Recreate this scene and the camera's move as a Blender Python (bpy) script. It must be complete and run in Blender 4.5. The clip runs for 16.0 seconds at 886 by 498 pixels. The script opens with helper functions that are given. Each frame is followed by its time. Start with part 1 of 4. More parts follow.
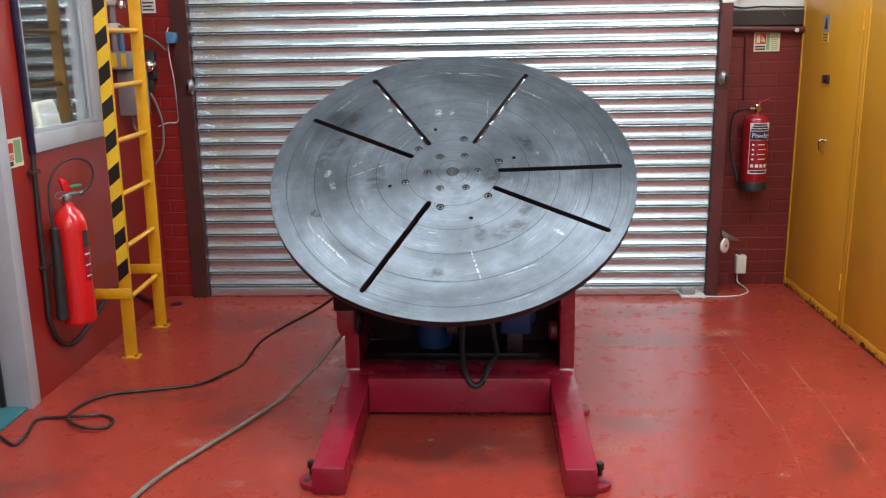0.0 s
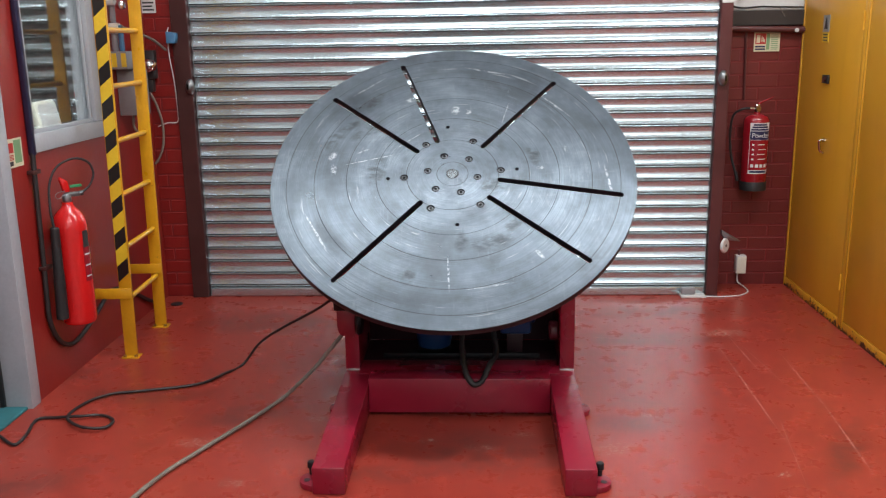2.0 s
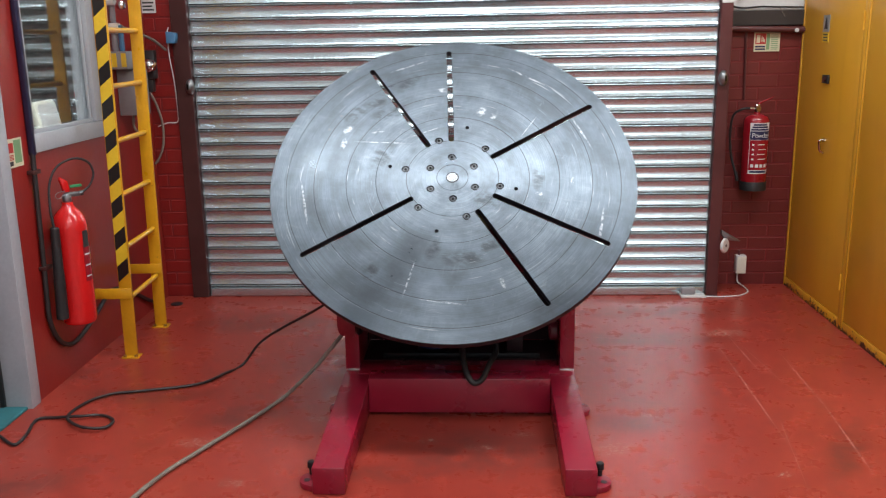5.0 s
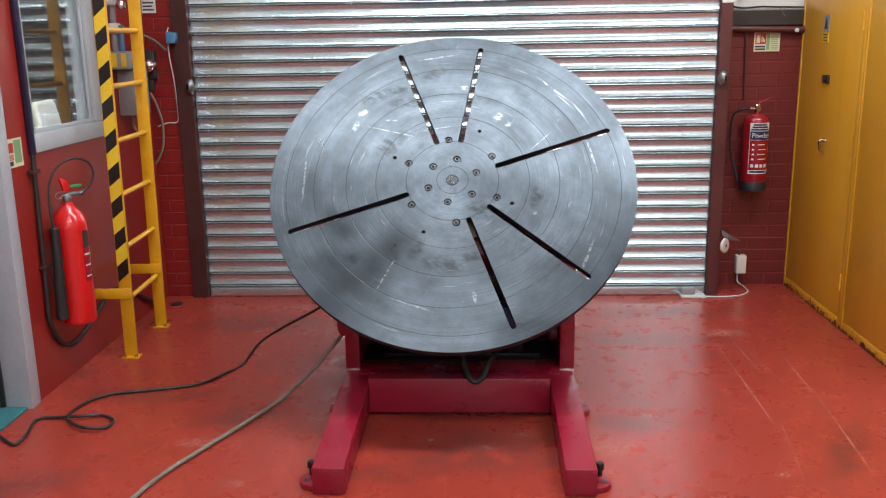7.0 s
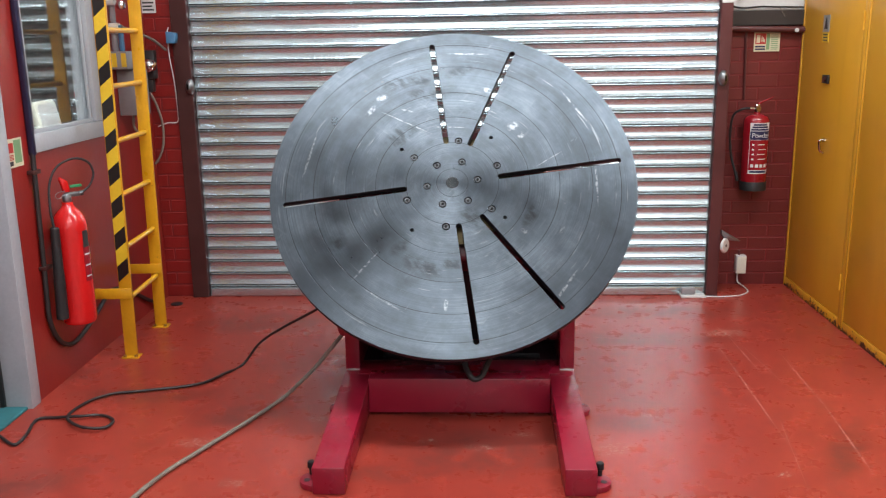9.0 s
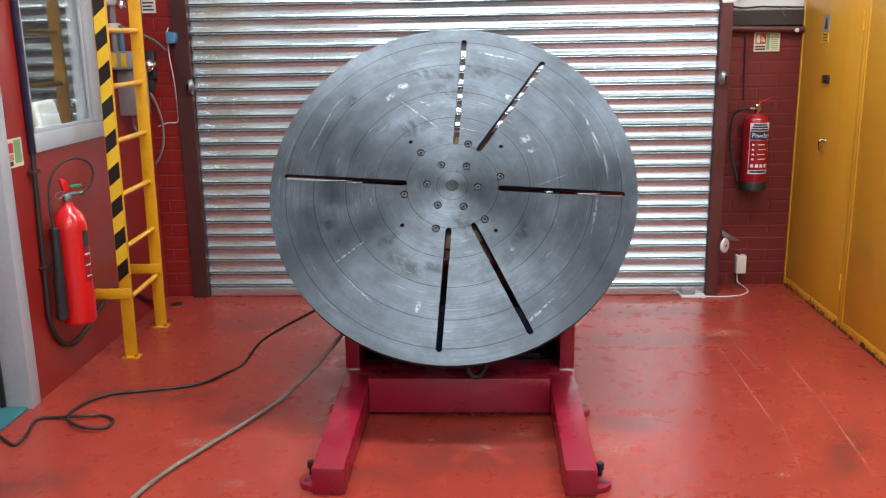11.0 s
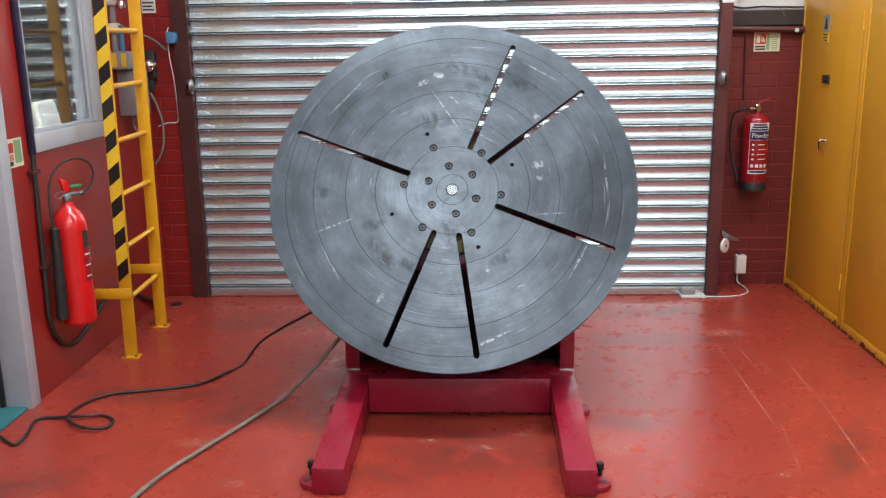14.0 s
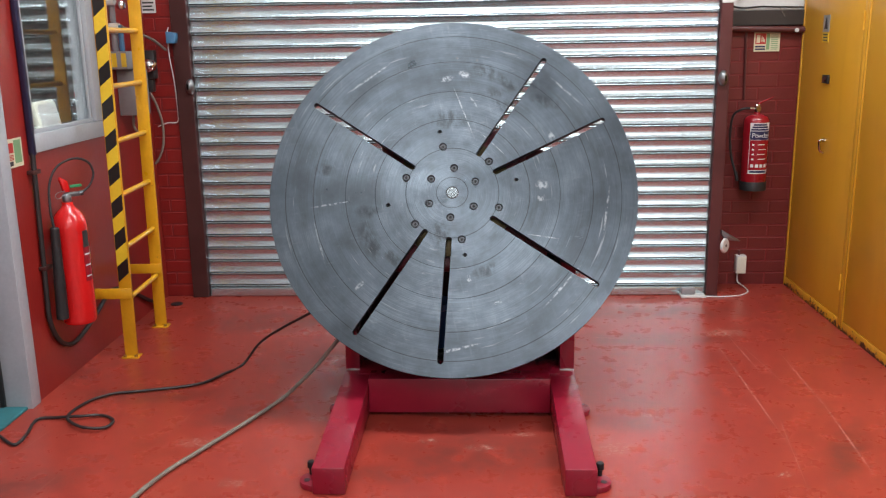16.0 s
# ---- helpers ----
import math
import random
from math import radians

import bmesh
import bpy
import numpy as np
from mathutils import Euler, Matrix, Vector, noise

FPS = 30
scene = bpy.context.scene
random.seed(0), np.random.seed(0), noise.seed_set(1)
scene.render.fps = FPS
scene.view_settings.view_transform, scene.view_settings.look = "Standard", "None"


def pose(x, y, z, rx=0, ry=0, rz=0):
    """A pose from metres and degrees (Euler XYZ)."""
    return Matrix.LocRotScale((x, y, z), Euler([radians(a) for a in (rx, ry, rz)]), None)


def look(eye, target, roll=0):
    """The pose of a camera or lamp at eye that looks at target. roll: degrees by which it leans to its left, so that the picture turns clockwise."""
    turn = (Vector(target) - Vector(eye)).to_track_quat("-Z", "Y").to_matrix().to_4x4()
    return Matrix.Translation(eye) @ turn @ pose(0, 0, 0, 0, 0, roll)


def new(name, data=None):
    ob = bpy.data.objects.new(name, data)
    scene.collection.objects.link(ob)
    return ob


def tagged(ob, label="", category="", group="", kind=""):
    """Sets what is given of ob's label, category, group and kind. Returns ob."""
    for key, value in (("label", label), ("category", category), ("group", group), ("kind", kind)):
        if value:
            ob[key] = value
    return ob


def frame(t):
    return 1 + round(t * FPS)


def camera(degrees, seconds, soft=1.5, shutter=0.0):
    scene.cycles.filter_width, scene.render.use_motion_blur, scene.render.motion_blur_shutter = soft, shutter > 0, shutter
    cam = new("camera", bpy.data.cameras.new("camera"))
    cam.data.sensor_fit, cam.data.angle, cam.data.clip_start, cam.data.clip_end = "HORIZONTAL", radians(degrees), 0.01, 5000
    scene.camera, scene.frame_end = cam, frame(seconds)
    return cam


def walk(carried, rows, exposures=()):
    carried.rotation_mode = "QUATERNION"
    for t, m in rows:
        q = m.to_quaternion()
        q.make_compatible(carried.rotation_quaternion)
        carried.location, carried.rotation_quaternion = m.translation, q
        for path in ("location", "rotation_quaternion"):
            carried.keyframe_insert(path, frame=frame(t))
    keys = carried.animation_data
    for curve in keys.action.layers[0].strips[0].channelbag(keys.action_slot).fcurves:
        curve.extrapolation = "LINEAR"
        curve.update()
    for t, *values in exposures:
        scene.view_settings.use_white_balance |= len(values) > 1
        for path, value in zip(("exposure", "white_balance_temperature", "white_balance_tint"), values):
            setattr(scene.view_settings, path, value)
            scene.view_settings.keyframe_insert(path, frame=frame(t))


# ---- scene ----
# ---- camera ----
cam = camera(53.43, 16.0, soft=1.2)
EYE = (0.0, 0.0, 1.5)
VIEW = look(EYE, (-0.0462, 0.9719, 1.2690), -0.934)
EXPOSURES = ((0, -0.07), (3.5, -0.29), (8.5, 0.01), (11.5, 0.09), (13.5, 0.08), (14.5, -0.02), (16.0, -0.02))
walk(cam, [(0.0, VIEW), (16.0, VIEW)], EXPOSURES)

# ---- world and lamps ----
world = bpy.data.worlds.new("world")
scene.world = world
world.use_nodes = True
sky = world.node_tree.nodes.new("ShaderNodeTexSky")
sky.sky_type, sky.sun_disc = "NISHITA", False
sky.sun_elevation, sky.sun_rotation = radians(40), radians(150)
world.node_tree.links.new(sky.outputs[0], world.node_tree.nodes["Background"].inputs[0])
world.node_tree.nodes["Background"].inputs[1].default_value = 0.08

CEIL = 3.8
# Unseen lamps; the second fills the right, fourth and fifth stand for rooflights.
LAMP_ROWS = ((-0.35, 3.2, 2.4, 0.34, 82.0), (1.75, 3.1, 1.0, 0.4, 70.0), (-0.5, 0.82, 1.2, 0.4, 44.0), (0.9, -1.6, 3.0, 1.2, 112.0), (0.9, -3.7, 3.0, 0.8, 60.0), (-2.85, 3.9, 1.4, 0.4, 4.0))


def ceiling_lamp_light(x, y, length, depth, watts):
    data = bpy.data.lights.new("panel_light", "AREA")
    data.shape, data.size, data.size_y = "RECTANGLE", length, depth
    data.energy, data.color = watts, (0.95, 0.98, 1.0)
    ob = new("panel_light", data)
    ob.matrix_world = pose(x, y, CEIL - 0.13)


for lamp in LAMP_ROWS:
    ceiling_lamp_light(*lamp)

# daylight in the long workshop window behind the camera
DAY = (-2.6, 2.2, 1.0, 2.9)
day = bpy.data.lights.new("window_daylight", "AREA")
day.shape, day.size, day.size_y = "RECTANGLE", DAY[1] - DAY[0], DAY[3] - DAY[2]
day.energy, day.color = 16.0, (0.88, 0.95, 1.0)
new("window_daylight", day).matrix_world = look(((DAY[0] + DAY[1]) / 2, -4.99, (DAY[2] + DAY[3]) / 2), ((DAY[0] + DAY[1]) / 2, 0, (DAY[2] + DAY[3]) / 2))

# ---- materials ----


def nodes_of(name):
    m = bpy.data.materials.new(name)
    m.use_nodes = True
    nt = m.node_tree
    return m, nt, nt.nodes["Principled BSDF"]


def add(nt, kind, **values):
    n = nt.nodes.new(kind)
    for key, value in values.items():
        n.inputs[key].default_value = value
    return n


def ramp(nt, source, lo, hi, a=0.0, b=1.0):
    n = nt.nodes.new("ShaderNodeMapRange")
    n.inputs["From Min"].default_value, n.inputs["From Max"].default_value = lo, hi
    n.inputs["To Min"].default_value, n.inputs["To Max"].default_value = a, b
    nt.links.new(source, n.inputs["Value"])
    return n.outputs[0]


def mathn(nt, op, a, b=None):
    n = nt.nodes.new("ShaderNodeMath")
    n.operation = op
    for i, v in enumerate((a, b)):
        if v is None:
            continue
        if isinstance(v, (int, float)):
            n.inputs[i].default_value = v
        else:
            nt.links.new(v, n.inputs[i])
    return n.outputs[0]


def mix(nt, fac, a, b):
    n = nt.nodes.new("ShaderNodeMix")
    n.data_type = "RGBA"
    for i, v in ((0, fac), (6, a), (7, b)):
        if isinstance(v, (int, float)):
            n.inputs[i].default_value = v
        elif isinstance(v, tuple):
            n.inputs[i].default_value = (*v, 1)
        else:
            nt.links.new(v, n.inputs[i])
    return n.outputs[2]


def noise_of(nt, coord, scale, detail=4.0, rough=0.55):
    n = add(nt, "ShaderNodeTexNoise", Scale=scale, Detail=detail, Roughness=rough)
    nt.links.new(coord, n.inputs["Vector"])
    return n.outputs["Fac"]


def scaled(nt, coord, s):
    n = nt.nodes.new("ShaderNodeMapping")
    n.inputs["Scale"].default_value = s
    nt.links.new(coord, n.inputs["Vector"])
    return n.outputs[0]


def blot(nt, x, y, px, py, ang, la, lb):
    """Soft elongated patch: centre, direction, half length and half width."""
    ca, sa = math.cos(radians(ang)), math.sin(radians(ang))
    dx, dy = mathn(nt, "ADD", x, -px), mathn(nt, "ADD", y, -py)
    u = mathn(nt, "MULTIPLY", mathn(nt, "ADD", mathn(nt, "MULTIPLY", dx, ca), mathn(nt, "MULTIPLY", dy, sa)), 1 / la)
    v = mathn(nt, "MULTIPLY", mathn(nt, "SUBTRACT", mathn(nt, "MULTIPLY", dy, ca), mathn(nt, "MULTIPLY", dx, sa)), 1 / lb)
    d = mathn(nt, "ADD", mathn(nt, "MULTIPLY", u, u), mathn(nt, "MULTIPLY", v, v))
    return ramp(nt, d, 1.0, 0.15)


def gather(nt, x, y, blots):
    out = None
    for row in blots:
        s = blot(nt, x, y, *row)
        out = s if out is None else mathn(nt, "MAXIMUM", out, s)
    return out


def plain(name, col, rough=0.5, metal=0.0, dark=0.75, big=3.0, fine=60.0, bump=0.15, coat=0.0, chips=None, chip_size=25.0, chip_at=0.68, vary=0.0):
    """Paint, plastic or metal: tone shifts at two scales, fine relief, optional chips in a second colour."""
    m, nt, b = nodes_of(name)
    co = nt.nodes.new("ShaderNodeTexCoord").outputs["Object"]
    n1, n2 = noise_of(nt, co, big), noise_of(nt, co, fine, 3.0)
    c = mix(nt, ramp(nt, n1, 0.35, 0.65), tuple(v * dark for v in col), col)
    c = mix(nt, ramp(nt, n2, 0.3, 0.8, 0.0, 0.35), c, tuple(v * 0.7 for v in col))
    if vary:
        info = nt.nodes.new("ShaderNodeObjectInfo")
        c = mix(nt, ramp(nt, info.outputs["Random"], 0, 1, 0, vary), c, tuple(v * 0.45 for v in col))
    if chips:
        k = noise_of(nt, co, chip_size, 6.0, 0.7)
        c = mix(nt, ramp(nt, k, chip_at, chip_at + 0.03), c, chips)
    nt.links.new(c, b.inputs["Base Color"])
    b.inputs["Metallic"].default_value = metal
    nt.links.new(ramp(nt, n1, 0.3, 0.7, rough * 0.82, min(1.0, rough * 1.2)), b.inputs["Roughness"])
    b.inputs["Coat Weight"].default_value = coat
    b.inputs["Coat Roughness"].default_value = 0.12
    bp = add(nt, "ShaderNodeBump", Strength=bump, Distance=0.002)
    nt.links.new(n2, bp.inputs["Height"])
    nt.links.new(bp.outputs[0], b.inputs["Normal"])
    return m


def floor_paint():
    m, nt, b = nodes_of("floor_paint")
    co = nt.nodes.new("ShaderNodeTexCoord").outputs["Object"]
    n1, n2, n3 = noise_of(nt, co, 0.9, 5), noise_of(nt, co, 9.0, 6, 0.65), noise_of(nt, co, 120.0, 2)
    c = mix(nt, ramp(nt, n1, 0.35, 0.65), (0.265, 0.033, 0.022), (0.335, 0.045, 0.029))
    c = mix(nt, ramp(nt, n2, 0.46, 0.76, 0, 0.40), c, (0.19, 0.027, 0.022))
    c = mix(nt, ramp(nt, noise_of(nt, co, 210.0, 3, 0.6), 0.55, 0.75, 0, 0.22), c, (0.14, 0.026, 0.021))
    # worn spots and pale scuffs
    worn = mathn(nt, "MULTIPLY", ramp(nt, noise_of(nt, co, 2.3, 3), 0.58, 0.68), ramp(nt, noise_of(nt, co, 38.0, 6, 0.7), 0.6, 0.66))
    c = mix(nt, mathn(nt, "MULTIPLY", worn, 0.03), c, (0.42, 0.27, 0.2))
    dirt = mathn(nt, "MULTIPLY", ramp(nt, noise_of(nt, co, 1.6, 4), 0.55, 0.75), ramp(nt, n2, 0.45, 0.7))
    c = mix(nt, mathn(nt, "MULTIPLY", dirt, 0.5), c, (0.12, 0.045, 0.035))
    # long drag scratches running towards the shutter
    tilt = nt.nodes.new("ShaderNodeMapping")
    tilt.inputs["Rotation"].default_value = (0, 0, radians(9))
    nt.links.new(co, tilt.inputs["Vector"])
    sc = noise_of(nt, scaled(nt, tilt.outputs[0], (55.0, 0.55, 1.0)), 1.0, 2.0)
    gate = ramp(nt, noise_of(nt, co, 1.1, 2), 0.5, 0.62)
    c = mix(nt, mathn(nt, "MULTIPLY", mathn(nt, "MULTIPLY", ramp(nt, sc, 0.70, 0.74), gate), 0.5), c, (0.5, 0.22, 0.17))
    sep = nt.nodes.new("ShaderNodeSeparateXYZ")
    nt.links.new(co, sep.inputs[0])
    x, y = sep.outputs[0], sep.outputs[1]
    torn = noise_of(nt, co, 60.0, 6, 0.75)
    # soil stains, plus painted shade under the machine at (-0.02, 3.02)
    soil_shade = gather(nt, x, y, ((-1.471, 2.956, 0, 0.100, 0.050), (0.613, 3.283, 0, 0.200, 0.100), (0.844, 4.304, 0, 0.500, 0.120), (-0.338, 2.848, 0, 0.250, 0.080), (-1.509, 3.557, 0, 0.400, 0.100), (1.335, 3.044, 60, 0.300, 0.080), (-0.02, 3.02, 0, 0.42, 0.22), (-1.15, 4.55, 0, 0.5, 0.2), (0.95, 4.75, 0, 0.6, 0.15), (-1.62, 2.75, 30, 0.3, 0.12), (-1.0, 3.35, 20, 0.25, 0.12)))
    c = mix(nt, mathn(nt, "MULTIPLY", mathn(nt, "MULTIPLY", soil_shade, ramp(nt, n2, 0.30, 0.62)), 0.65), c, (0.115, 0.031, 0.024))
    scuff = mathn(nt, "MULTIPLY", gather(nt, x, y, ((-1.110, 3.097, 10, 0.090, 0.050), (0.490, 3.058, 20, 0.100, 0.060), (1.237, 4.392, 0, 0.140, 0.070), (-0.213, 3.122, 0, 0.040, 0.030), (-0.017, 3.066, 0, 0.070, 0.030), (-0.662, 4.510, 0, 0.050, 0.030), (-0.687, 3.315, 0, 0.050, 0.030), (0.661, 3.365, 0, 0.050, 0.020), (-0.887, 2.775, 0, 0.060, 0.030), (-1.563, 4.153, 0, 0.060, 0.030), (1.052, 2.867, 30, 0.050, 0.020), (0.158, 3.175, 0, 0.050, 0.030))), ramp(nt, torn, 0.52, 0.58))
    drag = mathn(nt, "MULTIPLY", gather(nt, x, y, ((1.152, 3.717, -91, 0.675, 0.0050), (1.255, 4.097, -89, 0.296, 0.0040), (1.418, 3.767, -92, 0.369, 0.0040), (1.277, 4.433, 10, 0.124, 0.0060), (1.387, 3.214, -95, 0.425, 0.0040), (1.299, 3.970, -85, 0.335, 0.0030), (0.631, 4.318, -8, 0.100, 0.0060), (1.245, 4.417, -78, 0.117, 0.0040))), ramp(nt, torn, 0.40, 0.55))
    c = mix(nt, mathn(nt, "MULTIPLY", scuff, 0.7), c, (0.50, 0.33, 0.26))
    c = mix(nt, mathn(nt, "MULTIPLY", drag, 0.6), c, (0.55, 0.24, 0.19))
    fleck = mathn(nt, "MULTIPLY", ramp(nt, noise_of(nt, co, 85.0, 3, 0.6), 0.70, 0.74), ramp(nt, n2, 0.45, 0.6))
    c = mix(nt, mathn(nt, "MULTIPLY", fleck, 0.5), c, (0.5, 0.26, 0.2))
    nt.links.new(c, b.inputs["Base Color"])
    nt.links.new(ramp(nt, n2, 0.3, 0.75, 0.26, 0.31), b.inputs["Roughness"])
    b.inputs["Specular IOR Level"].default_value = 0.36
    bp = add(nt, "ShaderNodeBump", Strength=0.05, Distance=0.002)
    nt.links.new(mathn(nt, "ADD", mathn(nt, "MULTIPLY", n3, 0.4), n2), bp.inputs["Height"])
    nt.links.new(bp.outputs[0], b.inputs["Normal"])
    return m


def turned_steel():
    """Machined plate: engraved rings, turning marks, oil stains and scratches."""
    m, nt, b = nodes_of("turned_steel")
    co = nt.nodes.new("ShaderNodeTexCoord").outputs["Object"]
    sep = nt.nodes.new("ShaderNodeSeparateXYZ")
    nt.links.new(co, sep.inputs[0])
    x, y = sep.outputs[0], sep.outputs[1]
    r = mathn(nt, "SQRT", mathn(nt, "ADD", mathn(nt, "MULTIPLY", x, x), mathn(nt, "MULTIPLY", y, y)))
    a = mathn(nt, "ARCTAN2", y, x)
    polar = nt.nodes.new("ShaderNodeCombineXYZ")
    nt.links.new(r, polar.inputs[0])
    nt.links.new(mathn(nt, "MULTIPLY", mathn(nt, "COSINE", a), 0.35), polar.inputs[1])
    nt.links.new(mathn(nt, "MULTIPLY", mathn(nt, "SINE", a), 0.35), polar.inputs[2])
    pol = polar.outputs[0]
    cloud = noise_of(nt, co, 3.2, 5, 0.6)
    arcs = noise_of(nt, scaled(nt, pol, (14.0, 5.0, 5.0)), 1.0, 5, 0.6)
    lathe = noise_of(nt, scaled(nt, pol, (420.0, 3.0, 3.0)), 1.0, 2)
    fine = noise_of(nt, co, 90.0, 4)
    c = mix(nt, ramp(nt, cloud, 0.35, 0.65), (0.063, 0.078, 0.094), (0.126, 0.153, 0.182))
    c = mix(nt, ramp(nt, arcs, 0.45, 0.72, 0.0, 0.6), c, (0.045, 0.053, 0.061))
    c = mix(nt, ramp(nt, lathe, 0.35, 0.7, 0.0, 0.6), c, (0.058, 0.067, 0.075))

    # handling dust: mottling and faint cross-hatched wipe marks
    mottle = noise_of(nt, co, 11.0, 7, 0.62)
    c = mix(nt, ramp(nt, mottle, 0.46, 0.68, 0.0, 0.4), c, (0.045, 0.053, 0.060))
    wipe = noise_of(nt, scaled(nt, co, (6.0, 70.0, 1.0)), 1.0, 3, 0.6)
    wipe2 = noise_of(nt, scaled(nt, co, (80.0, 9.0, 1.0)), 1.0, 3, 0.6)
    c = mix(nt, mathn(nt, "MULTIPLY", ramp(nt, mathn(nt, "MAXIMUM", wipe, wipe2), 0.58, 0.72), ramp(nt, cloud, 0.4, 0.6, 0.03, 0.2)), c, (0.19, 0.21, 0.23))
    # oil smears where parts were clamped, broken up by streaks
    streak = noise_of(nt, scaled(nt, co, (16.0, 30.0, 1.0)), 1.0, 6, 0.62)
    wide = noise_of(nt, scaled(nt, pol, (7.0, 9.0, 9.0)), 1.0, 3, 0.5)
    smear = gather(nt, x, y, ((-0.48, 0.24, 60, 0.075, 0.04), (-0.42, 0.31, 30, 0.07, 0.03), (-0.30, 0.45, 60, 0.08, 0.03), (0.34, 0.07, 100, 0.07, 0.03), (0.13, -0.36, 12, 0.1, 0.045), (0.01, -0.35, 80, 0.06, 0.03), (0.22, -0.28, 40, 0.07, 0.03), (-0.31, 0.05, 75, 0.1, 0.05), (-0.34, 0.27, 30, 0.09, 0.035), (0.16, -0.08, 0, 0.07, 0.05), (-0.2, -0.49, 160, 0.03, 0.05)))
    grime = gather(nt, x, y, ((-0.24, -0.46, 150, 0.30, 0.16), (-0.58, -0.14, 100, 0.24, 0.09), (0.17, -0.38, 20, 0.2, 0.09), (0.5, -0.52, 45, 0.2, 0.09), (-0.5, 0.15, 95, 0.28, 0.12), (-0.05, -0.36, 170, 0.2, 0.1), (-0.42, 0.42, 45, 0.2, 0.1), (0.25, 0.5, 150, 0.2, 0.06)))
    c = mix(nt, mathn(nt, "MULTIPLY", mathn(nt, "MULTIPLY", grime, ramp(nt, wide, 0.28, 0.66)), 0.52), c, (0.032, 0.037, 0.041))
    c = mix(nt, mathn(nt, "MULTIPLY", mathn(nt, "MULTIPLY", smear, ramp(nt, streak, 0.38, 0.60)), 0.62), c, (0.018, 0.019, 0.018))
    # bright rubs and scratches
    rub = gather(nt, x, y, ((0.04, 0.36, 80, 0.03, 0.022), (0.092, 0.345, 100, 0.018, 0.016), (-0.488, 0.147, 60, 0.028, 0.018), (-0.484, 0.07, 90, 0.035, 0.014), (0.357, -0.003, 20, 0.018, 0.012), (0.475, 0.088, 95, 0.02, 0.008), (-0.36, 0.16, 20, 0.03, 0.006), (0.30, -0.43, 120, 0.03, 0.01), (-0.15, 0.44, 20, 0.03, 0.014)))
    line = gather(nt, x, y, ((-0.325, 0.112, 10, 0.13, 0.0035), (-0.17, 0.20, 35, 0.08, 0.003), (-0.05, -0.49, 88, 0.09, 0.005), (0.25, 0.32, 70, 0.07, 0.003), (0.46, 0.35, 127, 0.12, 0.006), (0.1, -0.56, 5, 0.1, 0.005), (-0.55, -0.25, 115, 0.12, 0.006), (0.2, 0.585, 160, 0.12, 0.006), (-0.33, 0.54, 35, 0.1, 0.005), (0.62, -0.1, 92, 0.1, 0.007)))
    torn = noise_of(nt, co, 55.0, 5, 0.7)
    sc1 = noise_of(nt, scaled(nt, pol, (75.0, 9.0, 9.0)), 1.0, 3, 0.5)
    sc2 = noise_of(nt, scaled(nt, co, (30.0, 7.0, 1.0)), 1.0, 4, 0.6)
    scr = mathn(nt, "MAXIMUM", ramp(nt, sc1, 0.66, 0.76), ramp(nt, sc2, 0.70, 0.8))
    scr = mathn(nt, "MAXIMUM", mathn(nt, "MULTIPLY", scr, ramp(nt, r, 0.15, 0.35, 0.0, 0.5)), mathn(nt, "MULTIPLY", mathn(nt, "MAXIMUM", rub, line), ramp(nt, torn, 0.44, 0.62)))
    c = mix(nt, mathn(nt, "MULTIPLY", scr, 0.65), c, (0.38, 0.40, 0.42))
    # engraved rings
    rings = None
    for rr in (0.0635, 0.187, 0.311, 0.432, 0.563, 0.676):
        e = ramp(nt, mathn(nt, "ABSOLUTE", mathn(nt, "ADD", r, -rr)), 0.0020, 0.0008)
        rings = e if rings is None else mathn(nt, "MAXIMUM", rings, e)
    c = mix(nt, mathn(nt, "MULTIPLY", rings, 0.7), c, (0.02, 0.022, 0.024))
    nt.links.new(c, b.inputs["Base Color"])
    b.inputs["Metallic"].default_value = 0.9
    ro = mathn(nt, "ADD", ramp(nt, arcs, 0.3, 0.7, 0.32, 0.42), ramp(nt, cloud, 0.3, 0.7, -0.03, 0.05))
    oily = mathn(nt, "MULTIPLY", grime, ramp(nt, wide, 0.28, 0.70))
    ro = mathn(nt, "SUBTRACT", ro, mathn(nt, "MAXIMUM", mathn(nt, "MULTIPLY", oily, 0.09), ramp(nt, r, 0.52, 0.08, 0.0, 0.055)))
    nt.links.new(ro, b.inputs["Roughness"])
    b.inputs["Anisotropic"].default_value = 0.6
    b.inputs["Anisotropic Rotation"].default_value = 0.25
    tan = nt.nodes.new("ShaderNodeTangent")
    tan.direction_type, tan.axis = "RADIAL", "Z"
    nt.links.new(tan.outputs[0], b.inputs["Tangent"])
    bp = add(nt, "ShaderNodeBump", Strength=0.3, Distance=0.0012)
    hgt = mathn(nt, "ADD", mathn(nt, "MULTIPLY", lathe, 0.25), mathn(nt, "MULTIPLY", fine, 0.01))
    hgt = mathn(nt, "SUBTRACT", hgt, rings)
    nt.links.new(hgt, bp.inputs["Height"])
    nt.links.new(bp.outputs[0], b.inputs["Normal"])
    return m


